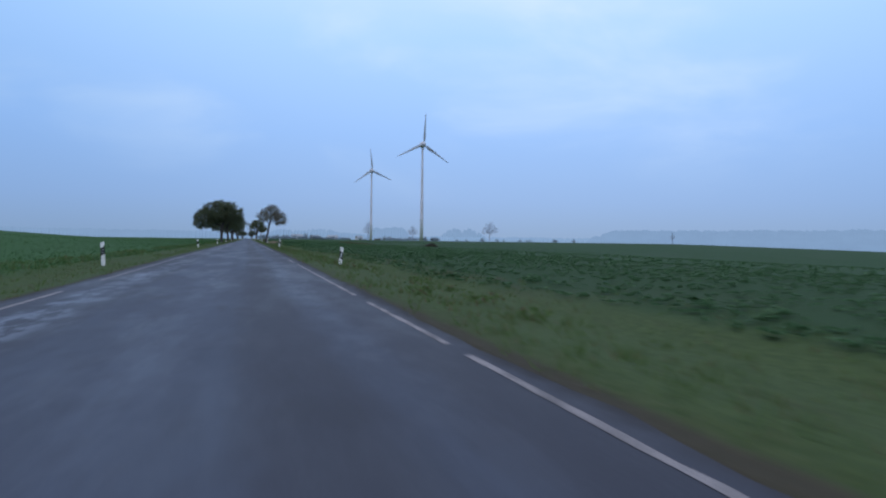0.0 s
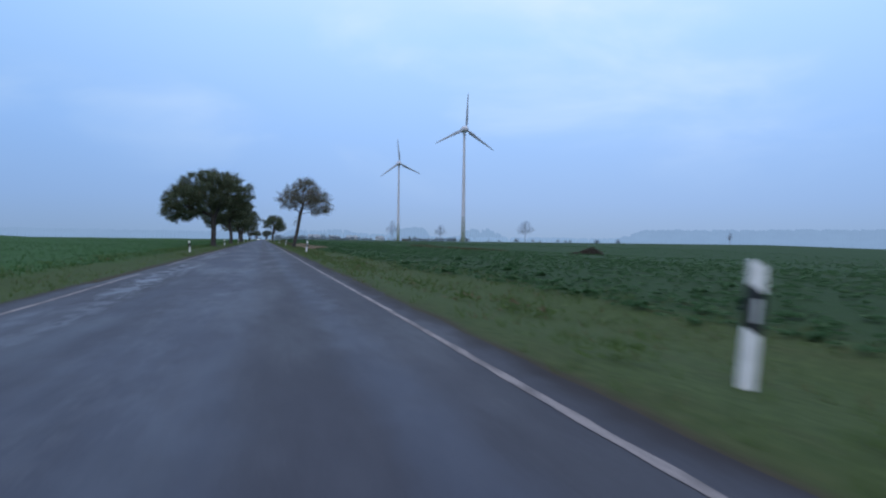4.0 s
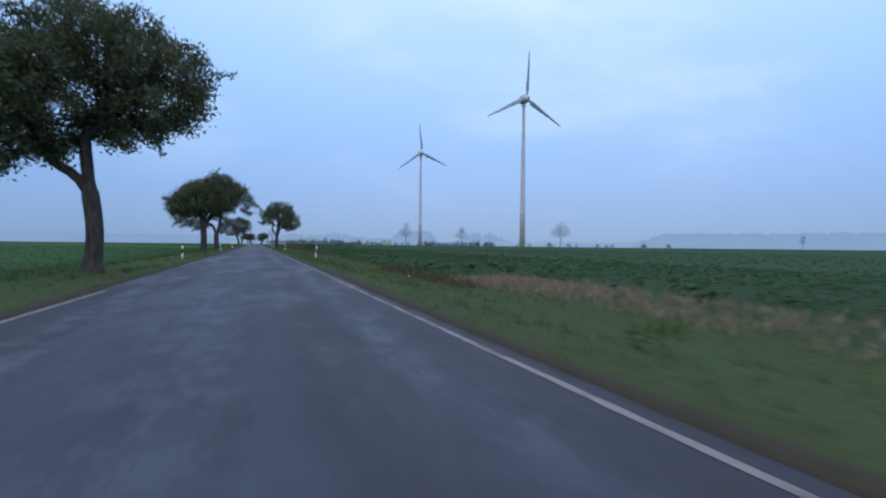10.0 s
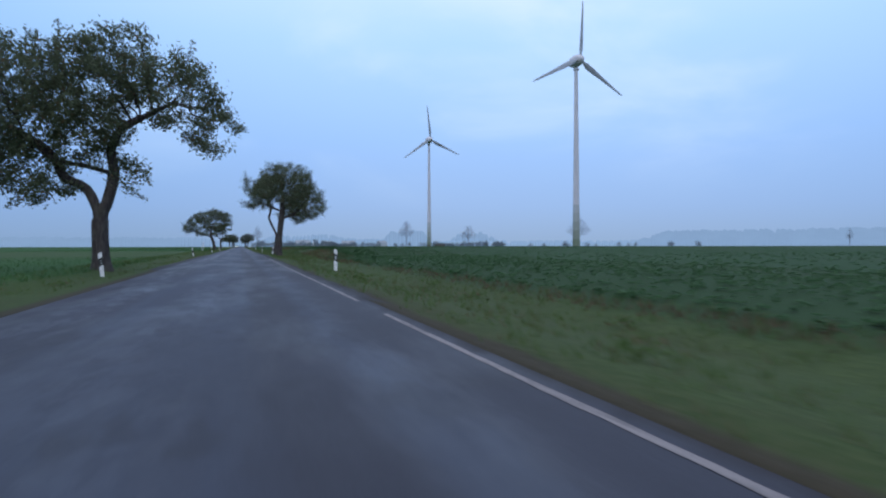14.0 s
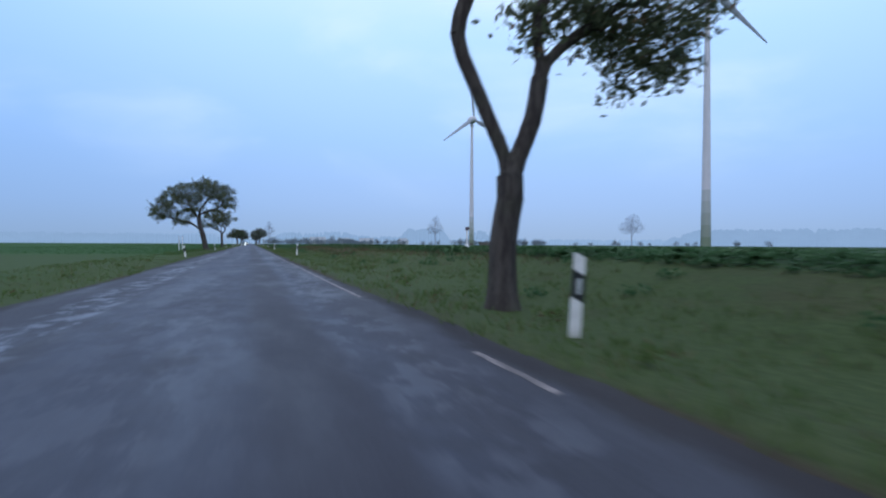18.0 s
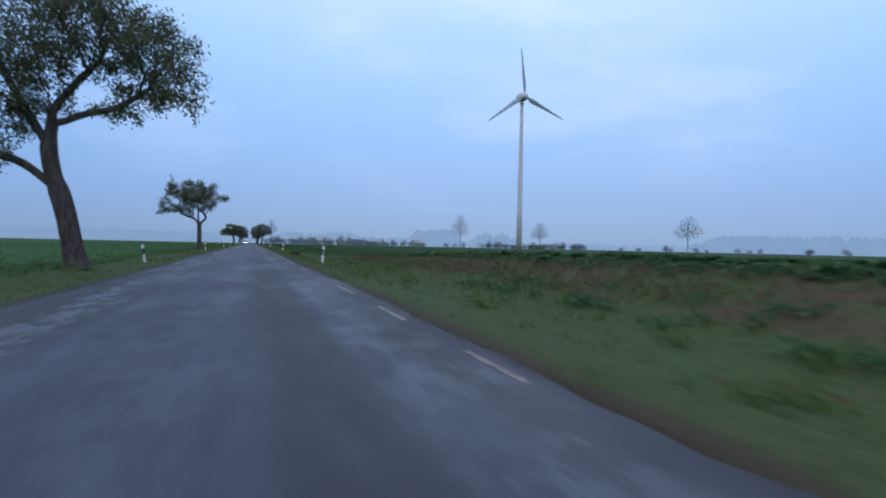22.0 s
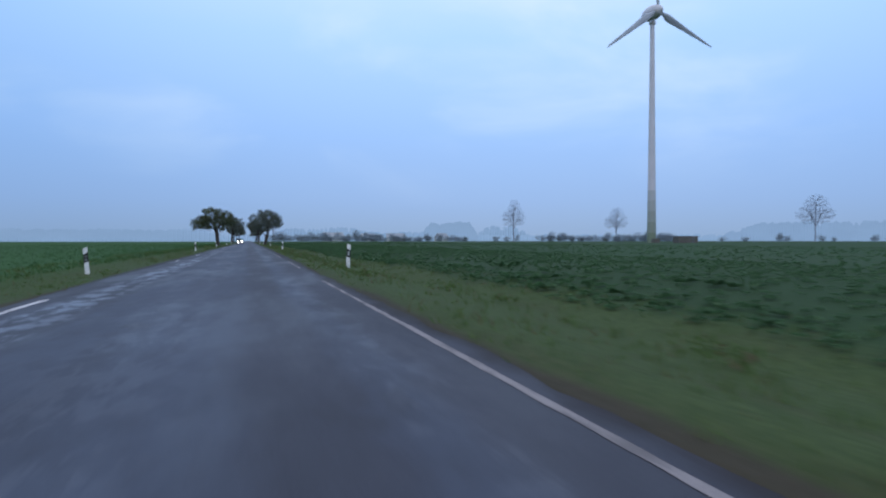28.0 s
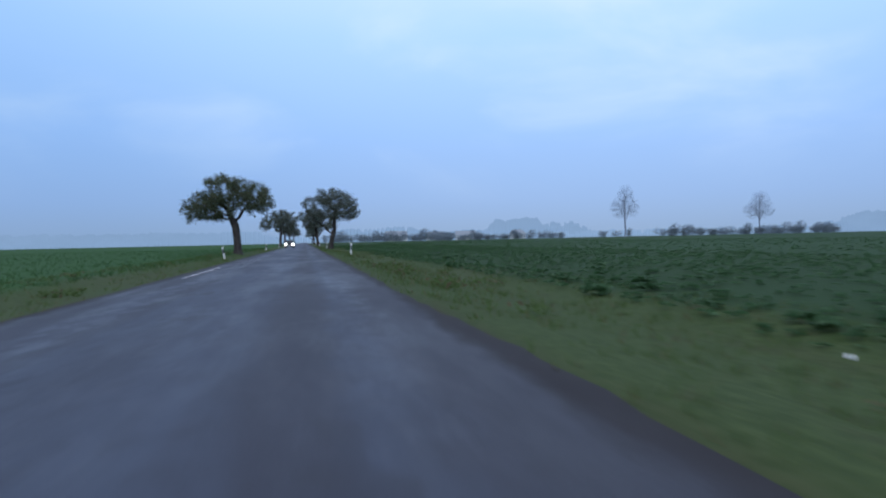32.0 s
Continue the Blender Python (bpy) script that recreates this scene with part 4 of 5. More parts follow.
tree(-5.56, 484.4, [(0, 0, 0), (-0.08, 0, 1.5), (-0.1, 0, 3.1), (-0.25, 0, 4.2), (-0.25, 0, 5.2)],
     [(-2.4, 0, 7.6, 1.9, 2.2, 1.7), (-0.6, 0, 7.1, 2.2, 2.4, 1.7), (-3.3, 0, 5.9, 1.5, 1.8, 1.2), (-4.5, 0, 4.9, 0.8, 1.2, 0.5), (1.1, 0, 6.5, 1.4, 1.6, 1.0), (2.8, 0, 6.8, 0.8, 0.9, 0.45), (1.5, 0, 8.1, 0.7, 0.8, 0.8), (-0.6, 0, 8.0, 1.5, 1.6, 0.9), (-0.4, 0, 5.7, 2.0, 1.8, 0.8), (-2.2, 0, 5.2, 1.6, 1.6, 0.7)], "lone crooked tree with a flat dark crown", 29, 0.28, 1300, 50, gap=0.22, fill=12, limbs=[[(-0.1, 0, 3.2), (-0.7, 0, 4.0), (-1.8, 0, 4.4), (-2.5, 0, 4.9)], [(-0.1, 0, 3.1), (0.2, 0, 3.6), (0.7, 0, 4.1), (0.55, 0, 4.6), (0.0, 0, 5.0)]])
tree(-5.1, 646, [(0, 0, 0), (-0.05, 0, 1.5), (-0.2, 0, 2.9), (-0.5, 0, 3.6)],
     sized([(-3.4, 0, 5.4, 2.4, 2.6, 1.6), (-1.4, 0, 6.8, 2.8, 2.8, 1.9), (1.4, 0, 6.4, 2.6, 2.6, 1.7), (3.0, 0, 5.6, 1.3, 1.6, 1.0), (-5.0, 0, 4.2, 1.1, 1.4, 0.7), (-1.6, 0, 5.0, 2.2, 2.0, 1.2)], 0.86, 0.97, -0.35), "crooked roadside tree with a ragged flat crown", 30, 0.36, 1000, 50, gap=0.16)
FULL = [(-1.6, 0, 6.2, 2.9, 3, 2.2), (1.6, 0, 6.4, 2.8, 3, 2.3), (0, 0, 7.6, 2.4, 2.6, 1.6), (3.0, 0, 5.4, 1.6, 1.8, 1.2), (-3.4, 0, 5.0, 1.4, 1.6, 1.2)]
one = tree(5.1, 676, [(0, 0, 0), (0.25, 0, 1.6), (0.6, 0, 2.8)], FULL, "full leafy tree beside the road in the mist", 31, 0.34, 800, 42, leaves=LEAF_MID)
two = tree(-5.0, 756, [(0, 0, 0), (0.0, 0, 1.8), (0.1, 0, 2.8)], [(x * 1.15, y, z * 1.1, a * 1.15, b * 1.1, c * 1.1) for x, y, z, a, b, c in FULL], "full leafy tree beside the road in the mist", 32, 0.34, 700, 42, leaves=LEAF_MID)
for src, x, y, turn, s in ((one, 4.9, 754, 140, 1.05), (two, -5.2, 800, 70, 0.95), (one, 5.0, 835, 250, 0.95), (two, -5.0, 868, 200, 0.9), (one, 5.1, 930, 30, 0.9), (two, -5.1, 960, 310, 0.95)):
    c = copy_thing(src, pose(x, y, float(land(x, y)) - 0.08, 0, 0, turn))
    c.scale = (s, s, s)


# ---------------------------------------------------------------- wind turbines
def turbine(x, y, hub, roll, label):
    ob = thing("wind_turbine", x, y, float(land(x, y)) - 0.3, label, "wind turbine", "wind turbines in the fields")
    r0, r1 = 1.53, 0.66
    radius = lambda h: r0 + (r1 - r0) * (h / hub) ** 0.85
    cuts = [0, 3.6, 7.2, 10.8, 14.2, 17.6]
    for k in range(5):
        part("tower_band", lathe([(radius(h), h) for h in (cuts[k], cuts[k + 1])], 32), GREENS[k], ob, "green painted ring of the tower foot")
    part("tower", lathe([(radius(h), h) for h in (17.6, 25, 35, 45, 55, 65, hub - 2.2)], 32), TOWER, ob)
    part("collar", lathe([(radius(hub - 3.4) + 0.1, hub - 3.9), (radius(hub) + 0.5, hub - 3.5), (radius(hub) + 0.5, hub - 3.1), (radius(hub) + 0.1, hub - 2.7)], 24), TOWER, ob)
    egg = lathe([(0.2, -4.4), (1.3, -4.0), (2.0, -3.0), (2.35, -1.6), (2.4, -0.2), (2.2, 1.4), (1.7, 2.9), (1.0, 4.0), (0.25, 4.6)], 24, "y")
    bmesh.ops.translate(egg, verts=egg.verts[:], vec=(0, 0.6, hub))
    part("nacelle", egg, TOWER, ob, "egg-shaped light grey nacelle")
    nose = lathe([(2.1, -2.2), (2.0, -3.0), (1.6, -3.9), (0.9, -4.6), (0.2, -4.9)], 24, "y")
    bmesh.ops.translate(nose, verts=nose.verts[:], vec=(0, 0.4, hub))
    part("spinner", nose, TOWER, ob)
    for k in range(3):
        bm, rings = bmesh.new(), []
        for d, chord, thick, twist in ((1.4, 0.9, 0.9, 0), (2.4, 1.2, 0.8, 12), (4.2, 2.3, 0.55, 18), (7.0, 2.1, 0.42, 12), (12, 1.5, 0.3, 7), (18, 1.0, 0.2, 3), (22.5, 0.62, 0.12, 1), (24.0, 0.2, 0.06, 0)):
            ring = []
            for a in range(12):
                t = 2 * math.pi * a / 12
                u, w = 0.5 * chord * math.cos(t) + 0.16 * chord, 0.5 * thick * math.sin(t)
                c, s = math.cos(radians(twist + 8)), math.sin(radians(twist + 8))
                ring.append(bm.verts.new((u * c - w * s, u * s + w * c, d)))
            rings.append(ring)
        for a, b in zip(rings, rings[1:]):
            for i in range(12):
                bm.faces.new((a[i], a[(i + 1) % 12], b[(i + 1) % 12], b[i])).smooth = True
        bm.faces.new(rings[-1])
        bmesh.ops.recalc_face_normals(bm, faces=bm.faces[:])
        bl = part("blade", bm, BLADE, ob, "slender grey rotor blade")
        bl.matrix_local = pose(0, -2.9, hub, 0, 120 * k + roll, 0)
    ob.matrix_world = ob.matrix_world @ pose(0, 0, 0, 0, 0, 3)
    return ob


turbine(130.3, 482.8, 75.6, 3, "tall grey wind turbine with a green-banded tower foot")
turbine(128.9, 688.4, 76.2, -6, "tall grey wind turbine with green-banded foot in the mist")


# ---------------------------------------------------------------- distance
def bare_tree(x, y, h, w, seed, label="tall bare tree standing alone in the misty fields"):
    k = h / 18.5
    lobes = [(w * 0.03, 0, 14.2 * k, w * 0.26, w * 0.26, 5.4 * k), (w * 0.2, 0, 11.0 * k, w * 0.26, w * 0.26, 4.0 * k), (-w * 0.2, 0, 10.6 * k, w * 0.26, w * 0.26, 4.0 * k), (-w * 0.1, 0, 15.2 * k, w * 0.15, w * 0.15, 3.0 * k)]
    w *= 0.9
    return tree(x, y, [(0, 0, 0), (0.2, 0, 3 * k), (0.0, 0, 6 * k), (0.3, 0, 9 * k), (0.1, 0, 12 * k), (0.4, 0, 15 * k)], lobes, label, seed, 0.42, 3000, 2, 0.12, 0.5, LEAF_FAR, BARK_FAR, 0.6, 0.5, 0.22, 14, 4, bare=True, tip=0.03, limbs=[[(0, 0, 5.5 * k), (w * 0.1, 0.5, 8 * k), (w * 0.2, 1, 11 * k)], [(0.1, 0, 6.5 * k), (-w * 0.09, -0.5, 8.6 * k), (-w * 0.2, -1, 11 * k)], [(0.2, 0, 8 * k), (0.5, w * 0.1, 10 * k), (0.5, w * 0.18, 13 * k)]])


bare_tree(160.2, 876.2, 25.5, 18, 41)
bare_tree(216.6, 849.0, 20.5, 18, 42)
bare_tree(305.4, 787.5, 26, 27, 43)
bare_tree(20, 1040, 24, 14, 45)
bare_tree(500, 669, 15, 9, 44)


def bush(seed, h):
    rng = np.random.default_rng(seed)
    ob = new("bush")
    tagged(ob, "hazy grey-green bush at a far field edge", "bush", "bushes along the far field edge")
    lobes = [(rng.normal(0, 1.0), rng.normal(0, 0.7), h * rng.uniform(0.4, 0.6), 1.5, 1.4, h * 0.44) for _ in range(5)]
    nodes, parents = grow(rng, [np.array((0, 0, 0.3 * k)) for k in range(4)], crown_targets(rng, lobes, 190, -0.1), 0.45, 9, 0.6, 40)
    r, below = thickness(nodes, parents, 0.12, 0.02)
    v, f = tubes(nodes, parents, r, 5)
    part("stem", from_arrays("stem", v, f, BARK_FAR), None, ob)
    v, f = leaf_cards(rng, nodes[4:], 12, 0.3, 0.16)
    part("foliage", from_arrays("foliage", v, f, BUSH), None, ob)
    return ob


def row(a, b, n, seed, jitter=3.0, sizes=(0.7, 1.2)):
    rng = np.random.default_rng(seed)
    for k in range(n):
        t = (k + rng.uniform(0.1, 0.9)) / n
        x, y = a[0] + (b[0] - a[0]) * t + rng.normal(0, jitter), a[1] + (b[1] - a[1]) * t + rng.normal(0, jitter)
        c = copy_thing(BUSHES[rng.integers(3)], pose(x, y, float(land(x, y)) - 0.1, 0, 0, rng.uniform(0, 360)))
        s = rng.uniform(*sizes)
        c.scale = (s * 1.15, s * 1.15, s)


BUSHES = [bush(51, 4.0), bush(52, 3.4), bush(53, 4.6)]
for k, b in enumerate(BUSHES):
    b.matrix_world = pose(150 + 7 * k, 880, float(land(150, 880)))
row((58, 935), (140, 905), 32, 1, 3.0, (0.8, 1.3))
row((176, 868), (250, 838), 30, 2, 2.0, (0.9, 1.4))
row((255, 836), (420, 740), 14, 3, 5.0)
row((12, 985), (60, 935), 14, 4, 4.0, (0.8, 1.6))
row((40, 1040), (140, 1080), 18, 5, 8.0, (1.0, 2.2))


def house(x, y, w, d, h, turn, label):
    ob = thing("house", x, y, float(land(x, y)) - 0.2, label, "house", "houses of the far village", "", turn)
    part("wall", box(w, d, h, (0, 0, 0), 0.03), WALLS, ob)
    bm = bmesh.new()
    a = [bm.verts.new(p) for p in ((-w / 2 - 0.4, -d / 2 - 0.4, h), (w / 2 + 0.4, -d / 2 - 0.4, h), (w / 2 + 0.4, d / 2 + 0.4, h), (-w / 2 - 0.4, d / 2 + 0.4, h), (-w / 2 - 0.4, 0, h + d * 0.42), (w / 2 + 0.4, 0, h + d * 0.42))]
    for f in ((0, 1, 5, 4), (2, 3, 4, 5), (0, 4, 3), (1, 2, 5), (3, 2, 1, 0)):
        bm.faces.new([a[i] for i in f])
    part("roof", bm, TILES, ob)
    for k in range(3):
        part("window", box(1.1, 0.08, 1.3, (-w / 3 + k * w / 3, -d / 2 - 0.02, 1.2), 0.01), PANE, ob)
    part("chimney", box(0.6, 0.6, 1.4, (w / 4, 0.4, h + d * 0.3), 0.02), TILES, ob)


house(112, 1120, 14, 9, 4.0, 15, "pale rendered house with a tiled roof greyed by haze")
house(146, 1150, 18, 10, 4.2, -10, "long pale farmhouse with a tiled roof")
house(190, 1130, 12, 9, 4.6, 30, "pale house with a steep tiled roof")
house(86, 1180, 20, 11, 5.0, 5, "pale barn-like house in the mist")

hut = thing("shed", 133.5, 677.2, float(land(133.5, 677.2)) - 0.1, "low brown flat-roofed shed beside the wind turbine", "shed", "", "", -8)
part("wall", box(6.6, 3.4, 2.1, (0, 0, 0), 0.02), SHED, hut)
part("roof", box(7.0, 3.8, 0.18, (0, 0, 2.1), 0.02), ROOFING, hut)
for k in range(11):
    part("batten", box(0.07, 0.04, 2.0, (-3.2 + 0.64 * k, -1.72, 0.04), 0.005), SHED, hut)
part("door", box(0.95, 0.06, 1.9, (1.6, -1.74, 0.03), 0.01), ROOFING, hut)
kiosk = thing("transformer_box", 127.0, 683.5, float(land(127, 683.5)) - 0.05, "small brown metal transformer cabinet at the tower foot", "cabinet")
part("body", box(2.2, 1.4, 1.3, (0, 0, 0), 0.03), SHED, kiosk)
part("lid", box(2.35, 1.55, 0.1, (0, 0, 1.3), 0.02), ROOFING, kiosk)


def ridge(name, cx, cy, radius, a0, a1, low, high, material, seed, label, rise=1.6, fall=1.6):
    """A far wooded skyline, as a curved sheet with an uneven top."""
    rng = np.random.default_rng(seed)
    n = int(abs(a1 - a0) * 32)
    a = np.radians(np.linspace(a0, a1, n))
    x, y = cx + radius * np.sin(a), cy + radius * np.cos(a)
    roll = np.array([noise.noise(Vector((k * 0.012, seed, 0))) for k in range(n)])
    deg, crowns = np.linspace(a0, a1, n), np.zeros(n)
    for c, w, k in zip(rng.uniform(a0, a1, int(8 * (a1 - a0))), rng.uniform(120, 420, int(8 * (a1 - a0))) / radius, rng.uniform(0.55, 1.0, int(8 * (a1 - a0)))):
        crowns = np.maximum(crowns, k * np.sqrt(np.clip(1 - ((deg - c) / w) ** 2, 0, 1)))
    fade = np.sqrt(np.clip(np.minimum((deg - a0) / rise, (a1 - deg) / fall), 0, 1))
    h = (low + (high - low) * np.clip(0.1 + 0.3 * roll + 0.9 * crowns, 0, 1.2)) * np.clip(fade, 0.03, 1)
    v = np.concatenate([np.c_[x, y, np.full(n, -25.0)], np.c_[x, y, h], np.c_[x * 1.0 + 60 * np.sin(a), y + 60 * np.cos(a), h * 0.9]])
    i = np.arange(n - 1)
    f = np.concatenate([np.c_[i, i + 1, i + 1 + n, i + n], np.c_[i + n, i + n + 1, i + 2 * n + 1, i + 2 * n]])
    tagged(new(name, from_arrays(name, v, f, material)), label, "backdrop", kind="structure")


# emitted colours carry the haze; the paler, the thicker the mist
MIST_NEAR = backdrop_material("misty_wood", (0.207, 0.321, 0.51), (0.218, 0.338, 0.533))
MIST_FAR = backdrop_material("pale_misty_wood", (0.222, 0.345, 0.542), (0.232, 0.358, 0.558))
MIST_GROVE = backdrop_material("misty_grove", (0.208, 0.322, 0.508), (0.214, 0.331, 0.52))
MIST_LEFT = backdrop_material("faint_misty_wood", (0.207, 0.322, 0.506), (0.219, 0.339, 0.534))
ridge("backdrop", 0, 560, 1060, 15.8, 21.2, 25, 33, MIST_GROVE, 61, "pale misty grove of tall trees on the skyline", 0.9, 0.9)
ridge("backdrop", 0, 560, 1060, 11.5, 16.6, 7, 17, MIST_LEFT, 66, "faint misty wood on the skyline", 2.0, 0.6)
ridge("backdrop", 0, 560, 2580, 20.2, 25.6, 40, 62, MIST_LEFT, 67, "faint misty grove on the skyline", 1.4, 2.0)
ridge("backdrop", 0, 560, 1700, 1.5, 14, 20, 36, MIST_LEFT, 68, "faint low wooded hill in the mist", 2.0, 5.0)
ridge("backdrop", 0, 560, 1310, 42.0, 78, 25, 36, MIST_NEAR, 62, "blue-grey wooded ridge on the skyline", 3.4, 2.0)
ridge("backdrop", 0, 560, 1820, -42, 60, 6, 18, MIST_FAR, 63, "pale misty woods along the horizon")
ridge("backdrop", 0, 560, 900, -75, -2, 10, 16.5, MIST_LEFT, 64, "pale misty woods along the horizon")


# ---------------------------------------------------------------- loose things
log = thing("log", 4.67, 454.85, float(land(4.67, 454.85)) + 0.15, "dark wet piece of dead trunk lying in the grass", "log", "", "", 84)
bm = lathe([(0.07, -0.46), (0.125, -0.44), (0.16, -0.22), (0.135, 0.06), (0.15, 0.3), (0.115, 0.44), (0.06, 0.47)], 14, "y")
for v in bm.verts:
    v.co += Vector((0.03, 0, 0.02)) * noise.noise(v.co * 5) * 1.5
part("trunk_piece", bm, DEADWOOD, log)
part("branch_stub", lathe([(0.035, 0.04), (0.03, 0.15), (0.015, 0.17)], 8), DEADWOOD, log)


def oncoming_car(x, y):
    ob = thing("car", x, y, SLOPE * x + 0.01, "dark oncoming car with both headlights lit", "car", "", "", 0)
    side = [(-2.1, 0.35), (-2.1, 0.72), (-1.95, 0.84), (-1.0, 0.95), (-0.35, 1.42), (1.0, 1.46), (1.85, 1.0), (2.1, 0.92), (2.12, 0.4), (1.9, 0.28), (-1.9, 0.28)]
    bm, rings = bmesh.new(), []
    for u, s in ((-0.86, 0.94), (-0.82, 1.0), (0.82, 1.0), (0.86, 0.94)):
        ring = []
        for py, pz in side:
            inset = 0.24 * max(0, (pz - 0.95) / 0.5)
            ring.append(bm.verts.new((u * (1 - inset), py * (0.985 if s < 1 else 1), 0.9 + (pz - 0.9) * s)))
        rings.append(ring)
    for a, b in zip(rings, rings[1:]):
        for i in range(len(side)):
            bm.faces.new((a[i], a[(i + 1) % len(side)], b[(i + 1) % len(side)], b[i]))
    bm.faces.new(rings[0][::-1])
    bm.faces.new(rings[-1])
    bmesh.ops.recalc_face_normals(bm, faces=bm.faces[:])
    bmesh.ops.bevel(bm, geom=bm.edges[:], offset=0.03, segments=2, affect="EDGES")
    part("body", bm, CARPAINT, ob)
    shield = bmesh.new()
    shield.faces.new([shield.verts.new(p) for p in ((-0.68, -0.98, 0.98), (0.68, -0.98, 0.98), (0.6, -0.4, 1.385), (-0.6, -0.4, 1.385))])
    got = bmesh.ops.extrude_face_region(shield, geom=shield.faces[:])["geom"]
    bmesh.ops.translate(shield, verts=[v for v in got if isinstance(v, bmesh.types.BMVert)], vec=(0, -0.03, 0.02))
    bmesh.ops.recalc_face_normals(shield, faces=shield.faces[:])
    part("windscreen", shield, CARGLASS, ob)
    part("bumper", box(1.66, 0.16, 0.26, (0, -2.12, 0.3), 0.05), BLACK, ob)
    part("grille", box(0.8, 0.06, 0.14, (0, -2.12, 0.6), 0.015), BLACK, ob)
    part("number_plate", box(0.52, 0.02, 0.11, (0, -2.21, 0.4), 0.004), WHITE, ob)
    for s in (-1, 1):
        lamp = lathe([(0.13, 0.04), (0.14, 0.0), (0.1, -0.05), (0.03, -0.07)], 20, "y")
        bmesh.ops.translate(lamp, verts=lamp.verts[:], vec=(0.62 * s, -2.1, 0.68))
        part("headlight", lamp, HEADLAMP, ob, "lit white headlight")
        part("mirror", box(0.2, 0.12, 0.14, (0.95 * s, -0.75, 0.98), 0.03), CARPAINT, ob)
        for py in (-1.3, 1.3):
            wheel = new("wheel")
            wheel.parent = ob
            wheel.location = (0.74 * s, py, 0.31)
            tyre = lathe([(0.2, -0.1), (0.3, -0.1), (0.315, -0.05), (0.315, 0.05), (0.3, 0.1), (0.2, 0.1)], 24, "y")
            bmesh.ops.rotate(tyre, verts=tyre.verts[:], cent=(0, 0, 0), matrix=Matrix.Rotation(radians(90), 3, "Z"))
            part("tyre", tyre, RUBBER, wheel)
            rim = lathe([(0.05, -0.105), (0.19, -0.1), (0.2, 0.1), (0.05, 0.105)], 16, "y")
            bmesh.ops.rotate(rim, verts=rim.verts[:], cent=(0, 0, 0), matrix=Matrix.Rotation(radians(90), 3, "Z"))
            part("rim", rim, RIM, wheel)
    return ob


oncoming_car(-1.3, 698)


# ---------------------------------------------------------------- grass and crops
def blades(name, xs, ys, each, height, width, lean, material, seed, label, category):
    """Tufts of thin bent blades, one triangle each, standing on the ground."""
    rng = np.random.default_rng(seed)
    n = len(xs)
    x, y = np.repeat(xs, each) + rng.normal(0, 0.06, n * each), np.repeat(ys, each) + rng.normal(0, 0.06, n * each)
    z = land(x, y) - 0.02
    a = rng.uniform(0, 2 * np.pi, n * each)
    h = np.repeat(rng.uniform(0.55, 1.3, n), each) * rng.uniform(0.6, 1.2, n * each) * height
    lx, ly = rng.normal(0, lean, (2, n * each)) * h
    wx, wy = np.cos(a) * width, np.sin(a) * width
    v = np.stack([np.c_[x - wx, y - wy, z], np.c_[x + wx, y + wy, z], np.c_[x + lx, y + ly, z + h]], 1).reshape(-1, 3)
    ob = new(name, from_arrays(name, v, np.arange(len(v)).reshape(-1, 3), material))
    return tagged(ob, label, category, kind="stuff")


def scatter(n, x0, x1, y0, y1, seed, power=1.0, patchy=0.0):
    rng = np.random.default_rng(seed)
    x, y = x0 + (x1 - x0) * rng.random(n) ** power, rng.uniform(y0, y1, n)
    if patchy:
        keep = ripple(x * 1.7, y * 0.9) + 0.6 * ripple(x * 4, y * 3) > rng.normal(-0.25, patchy, n)
        x, y = x[keep], y[keep]
    return x, y


gx, gy = scatter(46000, 2.84, 8.0, 0, 700, 71, 1.0, 0.6)
grown = gx > right_edge(gy) + 0.05
blades("verge_grass", gx[grown], gy[grown], 4, 0.13, 0.012, 0.5, GRASS, 72, "damp tufted grass on the road verge", "grass")
blades("verge_grass", *scatter(9000, 6.0, 9.6, 308, 455, 66, 1.0, 0.6), 4, 0.14, 0.012, 0.5, GRASS, 65, "damp tufted grass on the bank of the field", "grass")
gx, gy = scatter(37000, -7.0, -2.9, 0, 700, 73, 1.3, 0.6)
grown = gx < left_edge(gy) - 0.05
blades("verge_grass", gx[grown], gy[grown], 4, 0.12, 0.012, 0.5, GRASS, 74, "damp tufted grass on the road verge", "grass")
cx, cy = scatter(48000, -5.2, -45, 0, 700, 75, 1.8)
green = (cy < 316) | (cy > 384)
blades("cereal", cx[green], cy[green], 3, 0.14, 0.014, 0.35, CEREAL, 76, "bright green young cereal field", "crop")
gx, gy = scatter(1300, 24.5, 29.0, 146, 186, 59, 1.0, 0.4)
blades("dry_grass", gx, gy, 5, 0.26, 0.02, 0.35, DEADGRASS, 58, "patchy strip of dead brown weeds in the field", "grass")
gx, gy = scatter(5600, 6.5, 8.4, 150, 203, 77, 1.0, 1.0)
blades("dry_grass", gx, gy, 4, 0.2, 0.012, 0.55, STRAW, 78, "strip of dry brown grass at the field edge", "grass")
gx, gy = (np.concatenate(a) for a in zip(scatter(1000, 7.2, 9.7, 306, 326, 79, 1.0, 0.5), scatter(3600, 7.2, 9.7, 370, 444, 70, 1.0, 0.5),
                                          scatter(900, 8.6, 9.7, 340, 392, 69, 1.0, 0.5), scatter(500, 6.1, 6.8, 200, 214, 68), scatter(1500, 6.8, 7.7, 214, 306, 67, 1.0, 0.5)))
blades("dry_grass", gx, gy, 4, 0.2, 0.012, 0.5, DEADGRASS, 80, "dead brown grass on the field bank", "grass")


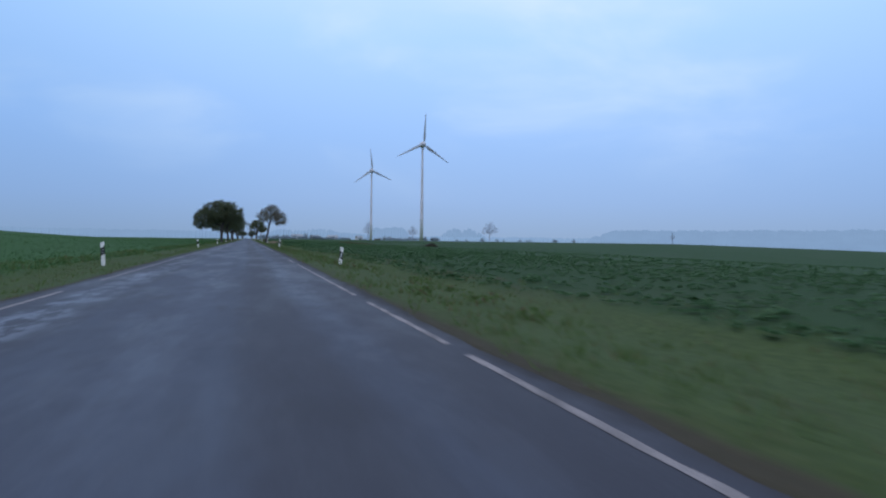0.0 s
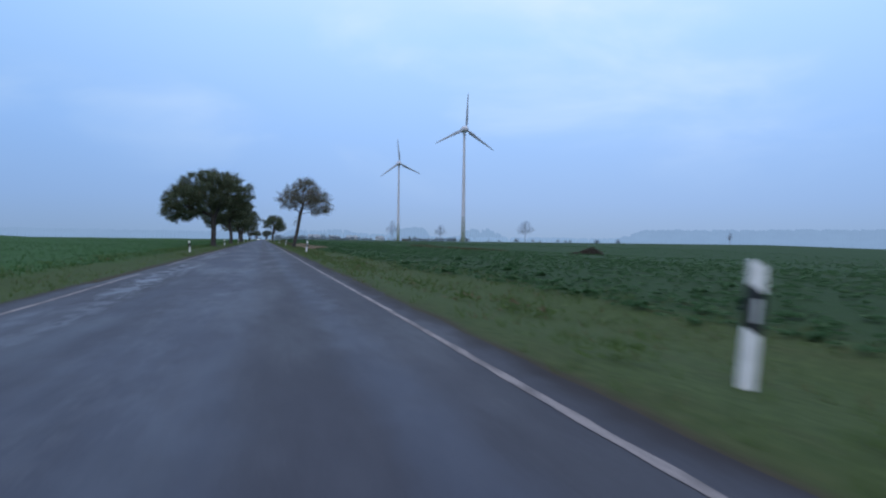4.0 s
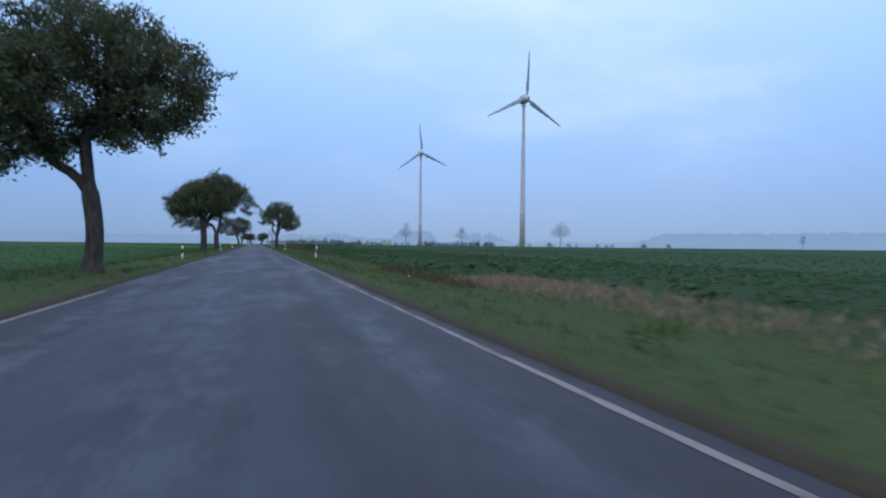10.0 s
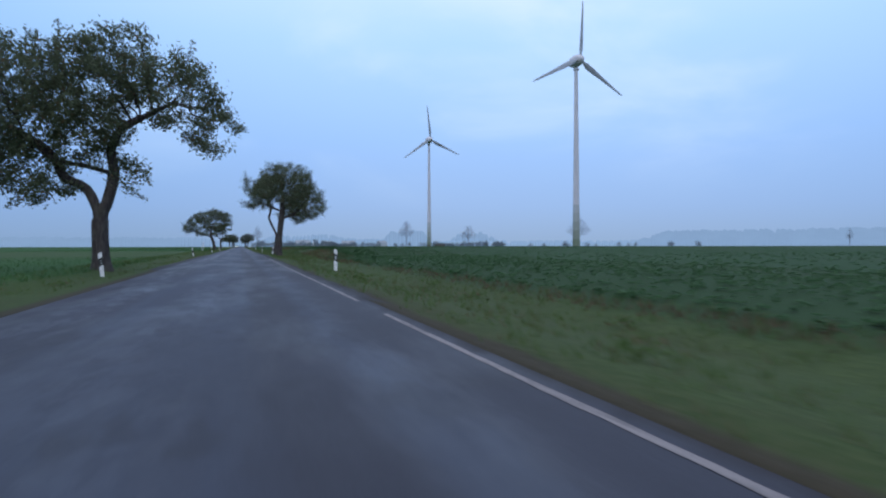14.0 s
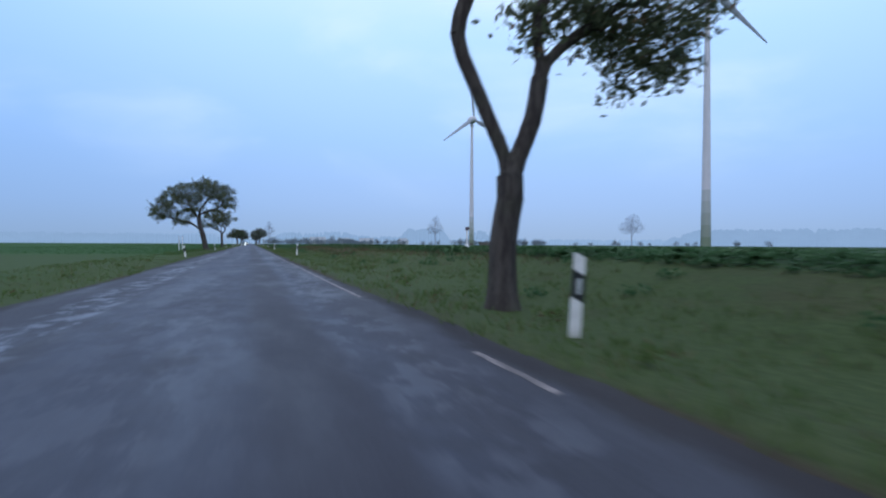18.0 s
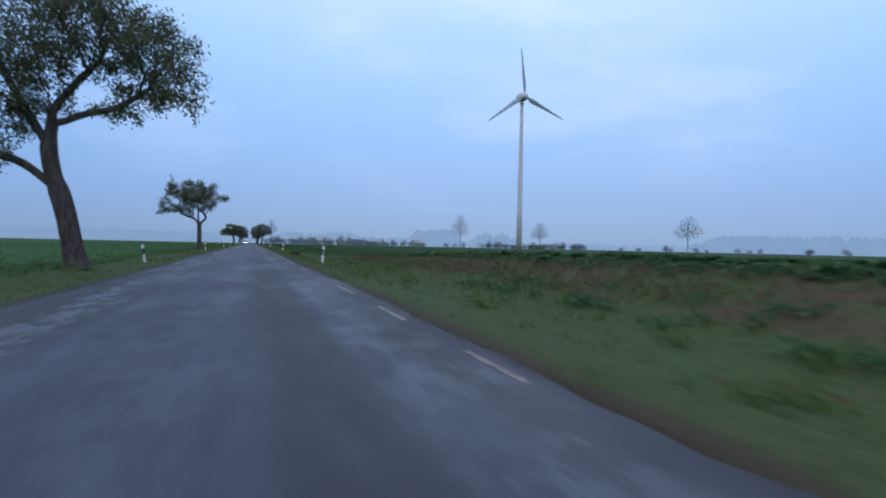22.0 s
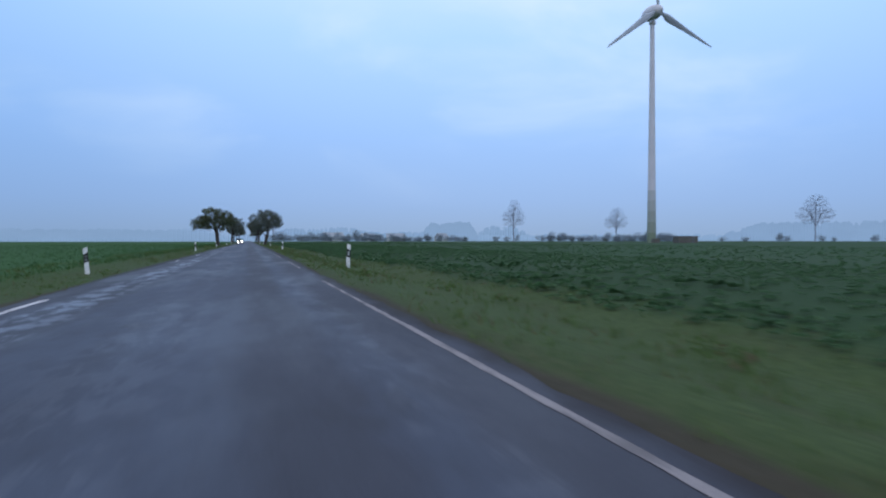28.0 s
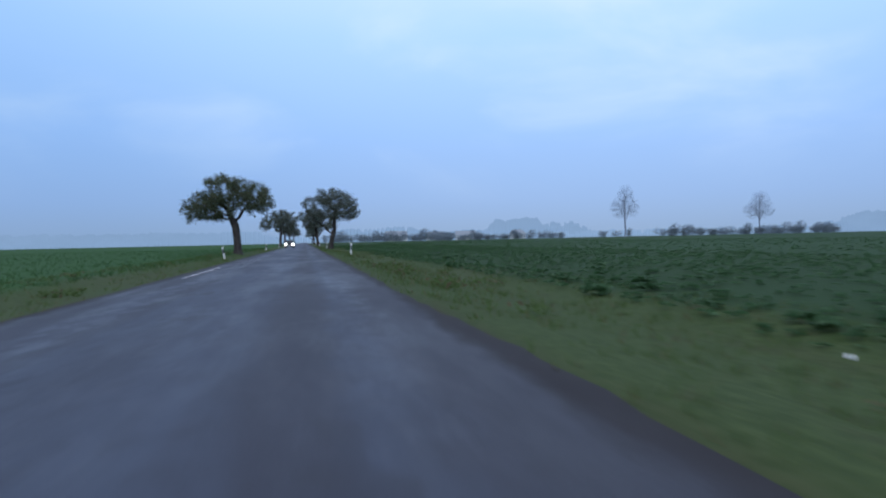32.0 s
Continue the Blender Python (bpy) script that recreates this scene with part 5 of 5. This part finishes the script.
def leafy_crop(xs, ys, each, size, seed):
    rng = np.random.default_rng(seed)
    n = len(xs)
    x, y = np.repeat(xs, each), np.repeat(ys, each)
    z = land(x, y)
    s = np.repeat(rng.uniform(0.6, 1.25, n), each) * rng.uniform(0.7, 1.2, n * each) * size
    a = rng.uniform(0, 2 * np.pi, n * each)
    out = np.c_[np.cos(a), np.sin(a), np.zeros(n * each)]
    side = np.c_[-np.sin(a), np.cos(a), np.zeros(n * each)]
    up = np.array((0, 0, 1.0))
    c, s3 = np.c_[x, y, z], s[:, None]
    droop = rng.uniform(-0.14, 0.26, n * each)[:, None]
    root = c + up * s3 * 0.3
    mid = c + out * s3 * 0.45 + up * s3 * 0.62
    tipv = c + out * s3 + up * s3 * (0.45 - droop)
    v = np.stack([root, mid - side * s3 * 0.36, tipv, mid + side * s3 * 0.36], 1).reshape(-1, 3)
    ob = new("leafy_crop", from_arrays("leafy_crop", v, np.arange(len(v)).reshape(-1, 4), BEET))
    return tagged(ob, "dark green broad-leaved crop in the field", "crop", kind="stuff")


def outside(x, y):
    """Keeps the crop off the dry strip and the bank's slope."""
    edge = 6.7 + 0.9 * ease(y, 210, 225) * (1 - ease(y, 318, 332)) + 0.4 * ripple(x * 0, y * 1.3) + 1.6 * (ease(y, 146, 154) * (1 - ease(y, 200, 208))) + 2.6 * ease(y, 308, 322) * (1 - ease(y, 436, 470))
    strip_of_soil = (np.abs(x - 7.55 - 0.25 * ripple(x * 0, y * 0.6)) < 0.22) & (y > 16) & (y < 80)
    k = (x > edge) & ~strip_of_soil
    return x[k], y[k]


leafy_crop(*outside(*scatter(80000, 6.2, 20, 0, 720, 81)), 4, 0.112, 82)
leafy_crop(*outside(*scatter(26000, 19, 70, 0, 820, 83, 1.3)), 4, 0.16, 84)

leafy_crop(*outside(*scatter(4200, 6.5, 8.4, 0, 720, 87)), 5, 0.15, 88)
leafy_crop(*scatter(2600, 9.2, 11.0, 308, 452, 85), 7, 0.14, 86)
# taller, fuller plants in loose groups along the field's edge
leafy_crop(*outside(*scatter(300, 6.6, 10.5, 0, 300, 62, 1.4, 0.25)), 11, 0.24, 63)
leafy_crop(*outside(*scatter(650, 6.6, 10.5, 300, 720, 56, 1.4, 0.25)), 11, 0.23, 57)
leafy_crop(*scatter(700, 9.4, 12.5, 308, 452, 61), 11, 0.26, 60)


def weeds(xs, ys, seed, leaf=None):
    """Broad-leaved weed clumps in the verge."""
    rng = np.random.default_rng(seed)
    z = land(xs, ys)
    each = 46
    c = np.repeat(np.c_[xs, ys, z], each, 0) + np.c_[rng.normal(0, 0.15, (len(xs) * each, 2)), rng.uniform(0.02, 0.17, len(xs) * each)]
    v, f = leaf_cards(rng, c, 1, 0.02, 0.055, -0.4)
    return tagged(new("verge_weeds", from_arrays("verge_weeds", v, f, leaf or GRASS)), "clumps of broad-leaved weed in the verge grass", "weeds", kind="stuff")


wx, wy = scatter(210, 3.7, 6.2, 8, 640, 91)
wx2, wy2 = scatter(14, 3.8, 5.8, 588, 606, 92)
weeds(np.r_[wx, wx2], np.r_[wy, wy2], 94)
weeds(*scatter(110, -6.4, -3.6, 8, 640, 93), 96)
wx, wy = scatter(60, 6.2, 10.2, 322, 440, 97)
wx2, wy2 = scatter(26, 6.1, 7.8, 399, 412, 98)
weeds(np.r_[wx, wx2], np.r_[wy, wy2], 99, BEET)

rng = np.random.default_rng(95)
heap = thing("weed_thicket", 43.5, 154.8, float(land(43.5, 154.8)) - 0.05, "low dark brown thicket of dead weeds in the field", "thicket")
a, d = rng.uniform(0, 2 * np.pi, 1500), np.sqrt(rng.random(1500))
c = np.c_[2.6 * d * np.cos(a), 1.3 * d * np.sin(a), 1.2 * np.sqrt(1 - d ** 2 * 0.85) * rng.random(1500) ** 0.5 * (1 + 0.3 * np.sin(3.1 * d * np.cos(a)))]
v, f = leaf_cards(rng, c, 3, 0.07, 0.09, -0.3)
part("foliage", from_arrays("foliage", v, f, THICKET), None, heap)
stalks = [np.zeros(3)] + [p for p in c[:70]]
v, f = tubes(np.array(stalks), [-1] + [0] * 70, np.full(71, 0.012), 4)
part("stalks", from_arrays("stalks", v, f, DEADWOOD), None, heap)

bit = thing("litter", 6.25, 585.1, float(land(6.25, 585.1)) + 0.02, "crumpled scrap of white plastic at the field edge", "litter", "", "", 40)
bm = box(0.08, 0.04, 0.018, (0, 0, 0), 0.006)
for v in bm.verts:
    v.co += Vector((0.02, 0.02, 0.03)) * noise.noise(v.co * 9)
part("scrap", bm, WHITE, bit)
copy_thing(bit, pose(6.1, 206.7, float(land(6.1, 206.7)) + 0.03, 0, 0, 100))
